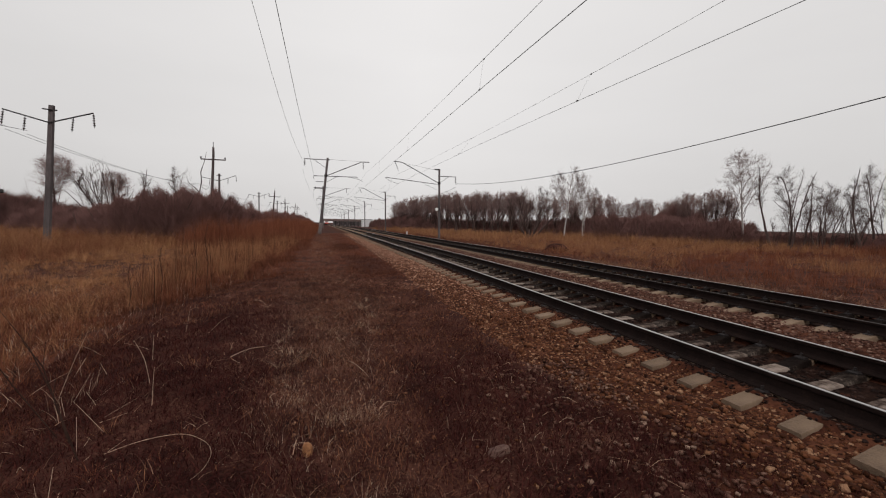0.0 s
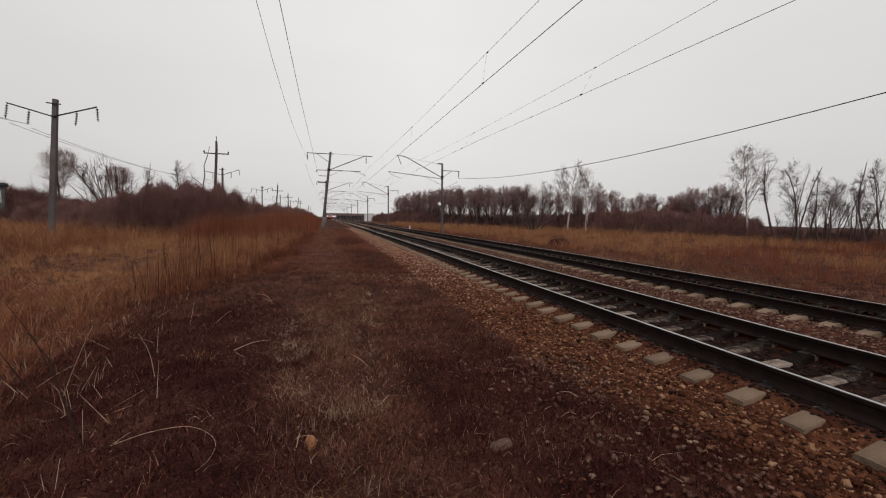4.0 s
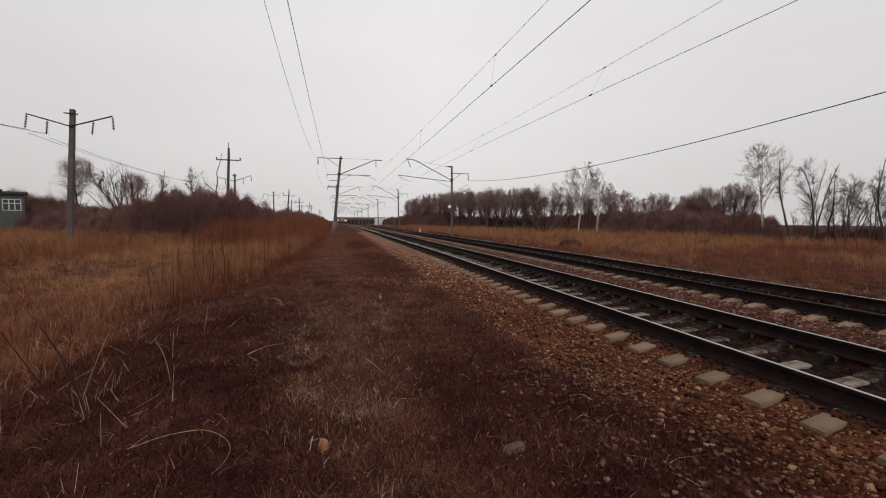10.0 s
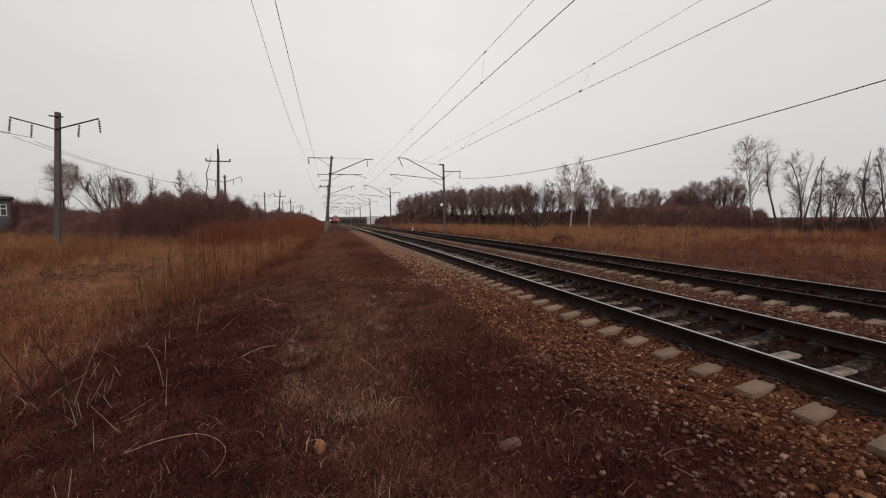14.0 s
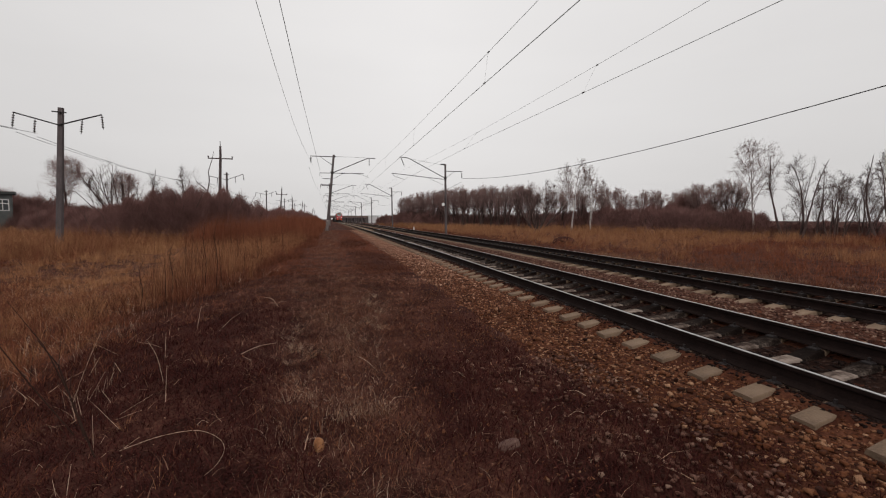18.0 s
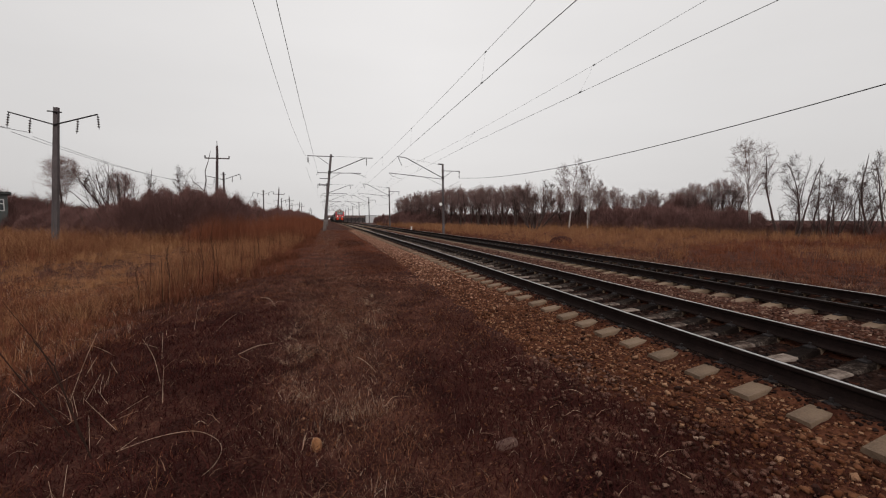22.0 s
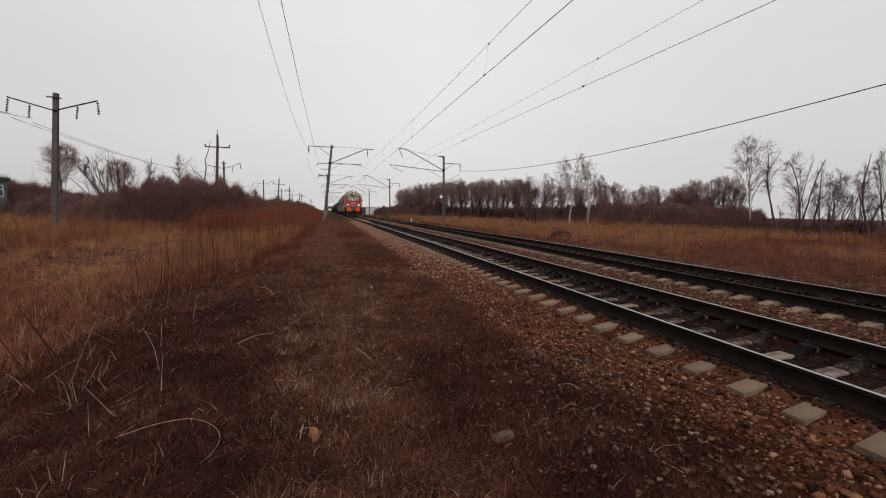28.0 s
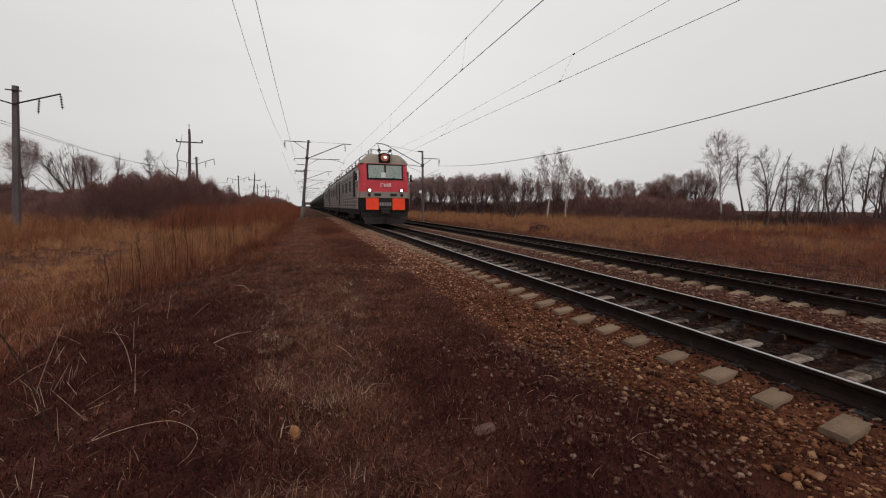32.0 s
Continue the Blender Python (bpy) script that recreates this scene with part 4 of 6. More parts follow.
stuff("straw_tufts", blades("straw_tufts", x, y, land(x, y), rng.uniform(0.02, 0.13, len(x)) * (0.5 + tuft(x, y, 2.9)), rng.uniform(0.0018, 0.004, len(x)), TUFT, 1.5, 3, 0.7), "dry straw tufts trodden into the path")
x, y = scatter(20000, 1.8, 3.3, 1.4, 3.8, lambda x, y: np.hypot((x - 2.55) / 0.62, (y - 2.5) / 1.0) + 0.2 * bumps(x, y, 3.0) < rng.uniform(0.2, 1.1, len(x)))
stuff("thatch", blades("thatch", x, y, np.maximum(land(x, y), bed(x, y)), rng.uniform(0.02, 0.10, len(x)), rng.uniform(0.002, 0.006, len(x)), SCORCHED, 1.1, 2, 0.5), "dark matted dead grass creeping over the stones")
x, y = scatter(2600, -1.2, 2.5, 1.9, 11, lambda x, y: rng.uniform(0, 1, len(x)) < 0.3 + tuft(x, y, 1.3))
stuff("leaf_litter", blades("leaf_litter", x, y, land(x, y) + 0.015, rng.uniform(0.015, 0.04, len(x)), rng.uniform(0.006, 0.018, len(x)), THATCH, 0.9, 2, 0.8), "small dead leaves and broken stems on the path", "leaves")
# right-hand verge and grass belt
x, y = scatter(70000, 11.6, 21, 5, 90, lambda x, y: clumpy(x, y, 0.8, -0.4))
stuff("verge_grass", blades("verge_grass", x, y, land(x, y), rng.uniform(0.05, 0.28, len(x)), rng.uniform(0.008, 0.018, len(x)), THATCH, 0.9, 2, 0.4), "low brown dead grass on the verge of the far track")
x, y, a, i, tone = clumps(420, 12.6, 16.0, 7, 24, 40, 0.32, lambda x, y: clumpy(x, y, 0.5, 0.2))
lay("verge_straw", x, y, rng.uniform(0.06, 0.26, len(x)), rng.uniform(0.005, 0.011, len(x)), a, ((x < 99, TUFT, "pale flattened straw on the verge of the far track"),), 1.1, 2, 0.5)
x, y, a, i, tone = clumps(8200, 14.0, 70, 6, 165, 34, 0.6, lambda x, y: (x > np.interp(y, [6, 14, 24, 60], [14.6, 14.6, 15.6, 17.5]) + 1.0 * bumps(x * 0, y, 0.35) + rng.normal(0, 1.0, len(x))) & (x < 0.2 * y + 64) & (rng.uniform(0, 1, len(x)) < np.clip(34 / np.hypot(x, y), 0.3, 1)))
h = rng.uniform(0.3, 1.15, len(x)) * (0.6 + 0.65 * tone) * (0.65 + 0.5 * tuft(x, y, 0.3)) * np.clip(0.35 + 0.2 * (x - 15.5), 0.3, 1) + np.clip((x - 38) / 14, 0, 1) * rng.uniform(0.1, 1.0, len(x)) + np.clip((y - 45) / 40, 0, 1) * rng.uniform(0.3, 1.2, len(x))
w = rng.uniform(0.006, 0.018, len(x)) * np.clip(np.hypot(x, y) / 36, 0.8, 2.2)
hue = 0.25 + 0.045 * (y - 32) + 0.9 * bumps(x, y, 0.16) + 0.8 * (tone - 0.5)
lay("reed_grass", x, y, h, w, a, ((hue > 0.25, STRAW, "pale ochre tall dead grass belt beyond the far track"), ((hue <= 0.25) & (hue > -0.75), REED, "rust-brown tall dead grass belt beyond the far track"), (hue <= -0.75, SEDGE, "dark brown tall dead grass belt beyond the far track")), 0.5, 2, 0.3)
x, y = scatter(60000, 16, 66, 6, 120, lambda x, y: x < 0.2 * y + 62)
lay("field_thatch", x, y, rng.uniform(0.1, 0.45, len(x)), rng.uniform(0.015, 0.035, len(x)), rng.uniform(0, 6.28, len(x)), ((x < 99, REED, "brown flattened grass under the tall belt"),), 0.9, 2, 0.4)


# single stalks that stand out in the foreground
def stalk(pts, r=0.004):
    pts = [Vector(p) for p in pts]
    pts = [Vector((p.x, p.y, float(land(p.x, p.y)) + p.z)) for p in pts]
    fine = []
    for i in range(len(pts) - 1):
        p0, p1, p2, p3 = pts[max(i - 1, 0)], pts[i], pts[i + 1], pts[min(i + 2, len(pts) - 1)]
        for k in range(5):
            u = k / 5
            fine.append(0.5 * (2 * p1 + (p2 - p0) * u + (2 * p0 - 5 * p1 + 4 * p2 - p3) * u * u + (3 * p1 - p0 - 3 * p2 + p3) * u ** 3))
    fine.append(pts[-1])
    n = len(fine)
    r *= 0.52
    ob = new("dry_stalk", Mesh().tube(fine, [r * (1 - 0.6 * k / n) for k in range(n)], 5).data("dry_stalk", PALE, True))
    return tagged(ob, "bleached bent dry grass stalk on dark ground", "dry stalk", "dry stalks")


stalk([(-1.46, 3.5, 0.0), (-1.25, 3.6, 0.02), (-0.99, 3.56, 0.03), (-0.8, 3.38, 0.03), (-0.71, 3.18, 0.03), (-0.71, 2.98, 0.02), (-0.76, 2.88, 0.01)], 0.0046)
stalk([(-2.37, 4.81, 0.0), (-2.29, 4.9, 0.3), (-2.18, 4.98, 0.61)], 0.0033)
stalk([(-2.23, 4.79, 0.0), (-2.12, 4.87, 0.22)], 0.0031)
stalk([(-1.61, 3.87, 0.0), (-1.77, 3.99, 0.11), (-1.92, 4.1, 0.22)], 0.0032)
stalk([(-1.74, 4.19, 0.0), (-1.49, 4.21, 0.11)], 0.0030)
stalk([(-1.67, 3.61, 0.0), (-1.71, 3.71, 0.22)], 0.0027)
stalk([(-1.41, 4.25, 0.0), (-1.42, 4.36, 0.31)], 0.0033)
stalk([(-1.59, 4.77, 0.0), (-1.68, 4.9, 0.23), (-1.82, 5.04, 0.43)], 0.0043)
stalk([(-1.92, 5.84, 0.0), (-1.94, 5.97, 0.29)], 0.0045)
stalk([(-1.73, 4.07, 0.0), (-1.53, 4.09, 0.03)], 0.0038)
stalk([(-1.55, 3.44, 0.0), (-1.53, 3.5, 0.01)], 0.0029)
stalk([(-1.45, 3.52, 0.0), (-1.35, 3.56, 0.06)], 0.0033)
stalk([(-2.81, 4.86, 0.0), (-2.82, 4.95, 0.07), (-2.99, 5.09, 0.16)], 0.0034)
stalk([(-1.94, 7.24, 0.0), (-1.91, 7.4, 0.35)], 0.0039)
stalk([(-1.53, 6.78, 0.0), (-1.4, 6.88, 0.13), (-1.3, 6.99, 0.18)], 0.0037)
stalk([(-1.91, 4.48, 0.0), (-2.04, 4.6, 0.12)], 0.0032)
stalk([(-1.53, 2.98, 0.0), (-1.53, 3.05, 0.18)], 0.0036)
stalk([(-1.44, 2.86, 0.0), (-1.44, 2.92, 0.07)], 0.0034)
stalk([(-2.3, 5.64, 0.0), (-2.42, 5.78, 0.1)], 0.0044)
stalk([(-2.64, 5.7, 0.0), (-2.56, 5.79, 0.18)], 0.0045)
stalk([(-1.57, 2.97, 0.0), (-1.63, 3.05, 0.1)], 0.0027)
stalk([(-3.99, 7.89, 0.0), (-4.23, 8.1, 0.13)], 0.0044)
stalk([(-1.66, 3.68, 0.0), (-1.65, 3.75, 0.03)], 0.0035)
stalk([(-2.1, 4.38, 0.0), (-2.18, 4.49, 0.16)], 0.0039)
stalk([(-2.85, 5.07, 0.0), (-3.0, 5.2, 0.08)], 0.0043)
stalk([(-1.02, 5.5, 0.02), (-0.85, 5.65, 0.05), (-0.64, 5.75, 0.04)], 0.007)
stalk([(-0.98, 5.4, 0.02), (-0.86, 5.2, 0.03)], 0.005)
stalk([(-1.26, 9.2, 0.03), (-1.05, 8.7, 0.06), (-0.88, 8.14, 0.02)], 0.008)
stalk([(0.30, 5.02, 0.02), (0.38, 4.75, 0.05), (0.47, 4.49, 0.02)], 0.006)
for cx, cy, reach, count in ((-3.0, 5.4, 0.4, 6), (-3.6, 6.4, 0.45, 8), (-2.7, 6.8, 0.35, 6), (-3.9, 7.6, 0.4, 8)):
    for i in range(count):
        a, l, e = rng.uniform(0, 6.28), reach * rng.uniform(0.3, 1.0), rng.uniform(0.03, 0.3)
        bx0, by0 = cx + rng.normal(0, 0.3), cy + rng.normal(0, 0.4)
        stalk([(bx0, by0, 0.02), (bx0 + 0.5 * l * math.cos(a), by0 + 0.5 * l * math.sin(a), 0.02 + e * 0.6), (bx0 + l * math.cos(a), by0 + l * math.sin(a), 0.02 + e)], rng.uniform(0.0016, 0.003))
for stem in ([(-1.59, 3.45, -0.04), (-1.81, 3.64, 0.35), (-2.04, 3.82, 0.67), (-2.37, 4.03, 0.98)], [(-1.78, 3.76, -0.06), (-2.04, 3.98, 0.47), (-2.26, 4.15, 0.64)], [(-1.9, 3.9, -0.1), (-2.3, 4.1, 0.3), (-2.6, 4.2, 0.7)]):
    w = Mesh().tube(stem, [0.006, 0.005, 0.0035, 0.0015][:len(stem)], 5)
    w.tube([stem[1], (stem[1][0] - 0.02, stem[1][1] + 0.1, stem[1][2] + 0.22)], [0.003, 0.0012], 4)
    tagged(new("dry_weed", w.data("dry_weed", WEED)), "thin dark dry weed stem leaning over the tangle", "weed", "dry weeds")
tuft_spots = ((0.17, 3.62, 0.07, 60), (0.0, 3.75, 0.22, 70), (-0.2, 3.35, 0.25, 80), (0.1, 3.0, 0.3, 80), (0.25, 4.2, 0.12, 40), (1.1, 3.1, 0.3, 45), (1.4, 2.6, 0.3, 45), (0.9, 4.4, 0.25, 30))
x = np.concatenate([cx + rng.normal(0, spread, count) for cx, cy, spread, count in tuft_spots])
y = np.concatenate([cy + rng.normal(0, spread, count) for cx, cy, spread, count in tuft_spots])
stuff("curled_straw", blades("curled_straw", x, y, land(x, y), rng.uniform(0.03, 0.12, len(x)), rng.uniform(0.0016, 0.003, len(x)), PALE, 0.8, 4, 0.35), "pale curled dry straw standing on the path", "straw")
x, y, a, i, tone = clumps(150, -0.7, 1.0, 2.1, 9, 26, 0.10, lambda x, y: np.abs(x - 0.1) < 0.35 + 0.05 * y)
lay("straw_clumps", x, y, rng.uniform(0.03, 0.13, len(x)) * (0.5 + tone), rng.uniform(0.0011, 0.0024, len(x)), a, ((tone < 0.7, TUFT, "dry straw clumps on the path"), (tone >= 0.7, PALE, "pale dry straw clumps on the path")), 1.2, 4, 0.4)
x, y, a, i, tone = clumps(8, 0.02, 0.42, 3.45, 3.95, 24, 0.10)
lay("straw_clumps", x, y, rng.uniform(0.06, 0.2, len(x)), rng.uniform(0.0011, 0.0022, len(x)), a, ((x < 99, TUFT, "bleached straw tuft standing on the path"),), 0.9, 4, 0.3)
x, y = scatter(2600, -1.6, 2.6, 1.9, 12)
lay("leaf_litter", x, y, rng.uniform(0.01, 0.03, len(x)), rng.uniform(0.006, 0.016, len(x)), rng.uniform(0, 6.28, len(x)), ((x < 99, TUFT, "small pale dead leaves on the dark ground"),), 0.9, 2, 0.9)
for i in range(70):
    cx, cy = rng.uniform(-3, 2.6), rng.uniform(2.6, 12)
    a, l = rng.uniform(0, 6.28), rng.uniform(0.04, 0.22)
    stalk([(cx, cy, 0.03), (cx + 0.5 * l * math.cos(a), cy + 0.5 * l * math.sin(a), 0.07), (cx + l * math.cos(a), cy + l * math.sin(a), 0.05)], rng.uniform(0.0015, 0.0035))
for px, py, hh in ((-3.5, 11.2, 1.3), (-3.1, 12.4, 1.7), (-2.75, 12.0, 1.75), (-3.9, 10.6, 1.0)):
    w = Mesh().tube([(0, 0, 0), (0.05, 0, hh * 0.4), (-0.02, 0.03, hh * 0.75), (0.07, 0, hh)], [0.008, 0.007, 0.005, 0.002], 5)
    for k in range(7):
        z = hh * (0.35 + 0.09 * k)
        a = k * 2.2
        w.tube([(0.02, 0, z), (0.1 * math.cos(a), 0.1 * math.sin(a), z + 0.14)], [0.004, 0.002], 4)
    tagged(at(new("dry_weed", w.data("dry_weed", WEED)), px, py), "tall dark dry weed stem in the reeds", "weed", "dry weeds")


# ---- bare trees and brush ----
def tubes_between(a, b, ra, rb, sides):
    """Open tapered tubes from points a to b."""
    ax = b - a
    ax /= np.linalg.norm(ax, axis=1)[:, None] + 1e-6
    s1 = np.cross(ax, np.where(np.abs(ax[:, 2:3]) < 0.9, np.array([[0, 0, 1.0]]), np.array([[0, 1.0, 0]])))
    s1 /= np.linalg.norm(s1, axis=1)[:, None] + 1e-6
    s2 = np.cross(ax, s1)
    ring = []
    for p, rad in ((a, ra), (b + ax * rb[:, None] * 0.3, rb)):
        for k in range(sides):
            t = 2 * math.pi * k / sides
            ring.append(p + (s1 * math.cos(t) + s2 * math.sin(t)) * rad[:, None])
    quads = np.array([(k, (k + 1) % sides, sides + (k + 1) % sides, sides + k) for k in range(sides)])
    return np.stack(ring, 1).reshape(-1, 3), (np.arange(len(a))[:, None, None] * 2 * sides + quads[None]).reshape(-1, 4)


def bare_tree(seed, h, base, width, label, bark, twig, r0, stems=1, tilt=0.0, fork=0, steep=0.9, limbs=2, sub=2, twigs=5, thick=0.012, reach=0.7, wob=0.10, droop=0.0, keep=0.03):
    """A trunk or several stems, limbs that grow out to an egg-shaped crown, branches on them and fine twigs."""
    g = np.random.default_rng(seed)
    tree = thing("bare_tree", label, "tree", "bare trees")
    mid, half = np.array([0, 0, (h + base) / 2]), np.array([width / 2, width / 2, (h - base) / 2])
    A, B, RA, RB, tips = [], [], [], [], []

    def room(p, d):
        """The way from p along d to the crown's edge."""
        q, e = (p - mid) / half, d / half
        aa, bb, cc = e @ e, q @ e, q @ q - 1
        disc2 = bb * bb - aa * cc
        return (-bb + math.sqrt(disc2)) / aa if disc2 > 0 else 0.3

    def grow(p, d, length, r, level):
        n = (11, 6, 4)[level]
        kids = (limbs, sub, 0)[level]
        for k in range(n):
            u = (k + 1) / n
            d = d + g.normal(0, wob * (0.45, 1.2, 1.5)[level], 3) + np.array([0, 0, (0.0, 0.07, -droop)[level]])
            d /= np.linalg.norm(d)
            q = p + d * length / n
            r1 = r * (0.85, 0.84, 0.82)[level]
            A.append(p), B.append(q), RA.append(r), RB.append(r1)
            p, r = q, r1
            if level == 2 or u > (0.6, 0.5)[level]:
                tips.extend([(p, d)] * twigs)
            if level == 0 and p[2] < base:
                continue
            if level == 1 and u < 0.3:
                continue
            for c in range(kids if g.uniform() < 0.85 else kids - 1):
                side = np.cross(d, g.normal(0, 1, 3))
                side /= np.linalg.norm(side) + 1e-6
                out = d * steep + side * g.uniform(0.55, 1.0)
                out /= np.linalg.norm(out)
                way = room(p, out) * (g.uniform(0.35, 1.0) if level == 0 else g.uniform(0.5, 1.05))
                if level == 1:
                    way = min(way, length * g.uniform(0.35, 0.6))
                if way > 0.25:
                    grow(p, out, way, r1 * g.uniform(0.45, 0.7) if way > 0.8 else r1 * 0.4, level + 1)

    for s in range(stems):
        a = 6.283 * (s + g.uniform(0, 0.6)) / stems
        lean = tilt * g.uniform(0.4, 1.2) if stems > 1 else tilt * 0.3
        d = np.array([lean * math.cos(a), lean * math.sin(a), 1.0])
        d /= np.linalg.norm(d)
        p = np.array([0.25 * (stems > 1) * math.cos(a), 0.25 * (stems > 1) * math.sin(a), -0.4])
        tall = (h if stems == 1 else max(room(np.array([0, 0, base + 0.5]), d) + base, h * 0.5)) * g.uniform(0.86, 1.0)
        grow(p, d, tall + 0.4, r0 * (1 if stems == 1 else 0.62), 0)
        for c in range(fork):
            k = len(A) - 1
            b = 6.283 * c / max(fork, 1) + g.uniform(0, 2)
            f = np.array([0.33 * math.cos(b), 0.33 * math.sin(b), 1.0])
            at0 = np.array([0, 0, h * g.uniform(0.3, 0.5)])
            near = int(np.argmin(np.linalg.norm(np.array(B) - at0, axis=1)))
            f /= np.linalg.norm(f)
            grow(B[near], f, room(B[near], f) * 0.95, RB[near] * 0.8, 0)
    A, B, RA, RB = np.array(A), np.array(B), np.maximum(np.array(RA), thick * 0.8), np.maximum(np.array(RB), thick * 0.7)
    big = RB >= keep
    part("trunk", array_mesh("trunk", *tubes_between(A[big], B[big], RA[big], RB[big], 6), bark, True), bark, tree)
    V, F = tubes_between(A[~big], B[~big], RA[~big], RB[~big], 3)
    F = np.concatenate([F[:, [0, 1, 2]], F[:, [0, 2, 3]]])
    start, dirs = np.array([t[0] for t in tips]), np.array([t[1] for t in tips])
    m = len(start)
    dirs = dirs * 0.8 + g.normal(0, 0.5, (m, 3)) + np.array([0, 0, 0.2 - 1.2 * droop])
    dirs /= np.linalg.norm(dirs, axis=1)[:, None]
    side = np.cross(dirs, g.normal(0, 1, (m, 3)))
    side /= np.linalg.norm(side, axis=1)[:, None] + 1e-6
    start = start - dirs * g.uniform(0, 0.15, (m, 1))
    w = thick * g.uniform(0.45, 0.8, (m, 1))
    T = np.stack([start - side * w, start + side * w, start + dirs * reach * g.uniform(0.3, 1.1, (m, 1))], 1).reshape(-1, 3)
    F = np.concatenate([F, np.arange(3 * m).reshape(-1, 3) + len(V)])
    part("crown", array_mesh("crown", np.concatenate([V, T]), F, twig), twig, tree, "fine bare twigs")
    return tree


def bush(seed, w, d, h, n, label):
    """A domed thicket: arching stems, and thin twigs that fan outwards, thickest inside."""
    g = np.random.default_rng(seed)
    b = thing("bush", label, "bush", "bare brush")
    stems = Mesh()
    for k in range(34):
        x0, y0 = g.uniform(-w / 2.6, w / 2.6), g.uniform(-d / 3, d / 3)
        hh = h * math.sqrt(max(0.15, 1 - (2 * x0 / w) ** 2 * 0.85)) * g.uniform(0.55, 0.93)
        out = x0 / w * 1.6 + g.normal(0, 0.3)
        stems.tube([(x0, y0, -0.3), (x0 + out * 0.25 * hh, y0 + g.normal(0, 0.15), hh * 0.45), (x0 + out * 0.6 * hh, y0 + g.normal(0, 0.4), hh)], [0.04, 0.028, 0.007], 4, False)
    part("stem", stems, BARK, b)
    a = g.uniform(0, 2 * np.pi, n)
    e = np.sqrt(g.uniform(0, 1, n))
    x, y = e * np.cos(a) * w / 2, e * np.sin(a) * d / 2
    lobes = 0.88 + 0.12 * np.sin(x * 1.7 + seed) * np.cos(y * 1.9 + seed) + 0.08 * np.sin(x * 4.3 + 2 * seed)
    top = h * np.sqrt(np.clip(1 - e ** 2 * 0.93, 0.06, 1)) * lobes
    z = top * g.uniform(0.0, 1.0, n) ** 0.75
    P = np.stack([x, y, z], 1)
    D = np.stack([x / w * 1.5, y / d * 1.5, 0.55 + 0.5 * z / h], 1) + g.normal(0, 0.42, (n, 3))
    D /= np.linalg.norm(D, axis=1)[:, None]
    S = np.cross(D, g.normal(0, 1, (n, 3)))
    S /= np.linalg.norm(S, axis=1)[:, None] + 1e-6
    wd = g.uniform(0.006, 0.013, (n, 1))
    L = g.uniform(0.35, 1.05, (n, 1))
    V = np.stack([P - S * wd - D * L * 0.4, P + S * wd - D * L * 0.4, P + D * L * 0.6], 1).reshape(-1, 3)
    part("twig_mass", array_mesh("twig_mass", V, np.arange(3 * n).reshape(-1, 3), BRUSH), BRUSH, b, "fine twig ends")
    return b


oak = [bare_tree(s, 11.0, 1.0, 6.6, "bare dark deciduous tree in the tree belt", BARK, TWIG, 0.26, 1, 0.1, 2, 1.25, 2, 2, 3, 0.009, 0.9) for s in (1, 2, 3, 4)]
elm = bare_tree(52, 8.6, 1.0, 6.0, "bare round-crowned elm with a haze of fine twigs", BARK, TWIG, 0.2, 1, 0.1, 2, 0.85, 2, 2, 7, 0.006, 0.9)
multi = [bare_tree(s, 8.0, 0.6, 7.6, "bare many-stemmed willow with spreading branches", BARK, BARKTWIG, 0.26, 9, 0.8, 0, 1.6, 1, 2, 3, 0.011, 0.7, 0.08) for s in (11, 12)]
slim = [bare_tree(s, 11.6, 3.0, 4.2, "tall gaunt bare tree with a forked trunk", BARK, BARKTWIG, 0.22, 1, 0.2, 1, 1.3, 1, 2, 4, 0.008, 0.8, 0.17) for s in (21, 22, 23, 24)]
thin_tree = [bare_tree(s, 9.0, 1.4, 4.4, "small bare tree with several thin crooked stems", BARK, BARKTWIG, 0.22, 3, 0.25, 0, 1.3, 1, 2, 4, 0.008, 0.8, 0.17) for s in (41, 42)]
birch = [bare_tree(s, 13.4, 3.6, 6.8, "tall bare white-barked birch", BIRCH, BIRCHTWIG, 0.18, 1, 0.15, 1, 1.0, 2, 2, 6, 0.006, 1.0, 0.10, 0.10, 0.045) for s in (31, 32)]
used = set()


def plant(src, x, y, s=1.0, turn=0.0, dz=0.0, tip=0.0):
    m = pose(x, y, float(land(x, y)) + dz, 0, tip, turn) @ Matrix.Scale(s, 4)
    if src.name in used:
        return copy_thing(src, m)
    used.add(src.name)
    src.matrix_basis = m
    return src


plant(birch[0], 47.2, 80, 1.12, 20, 0, 3)
plant(birch[1], 51.6, 80, 1.0, 120, 0, 3)
plant(birch[0], 54.5, 84, 0.8, 250)
plant(birch[0], 60.6, 52, 1.0, 140, 0, 1)
plant(multi[0], 39.2, 79, 1.3, 30)
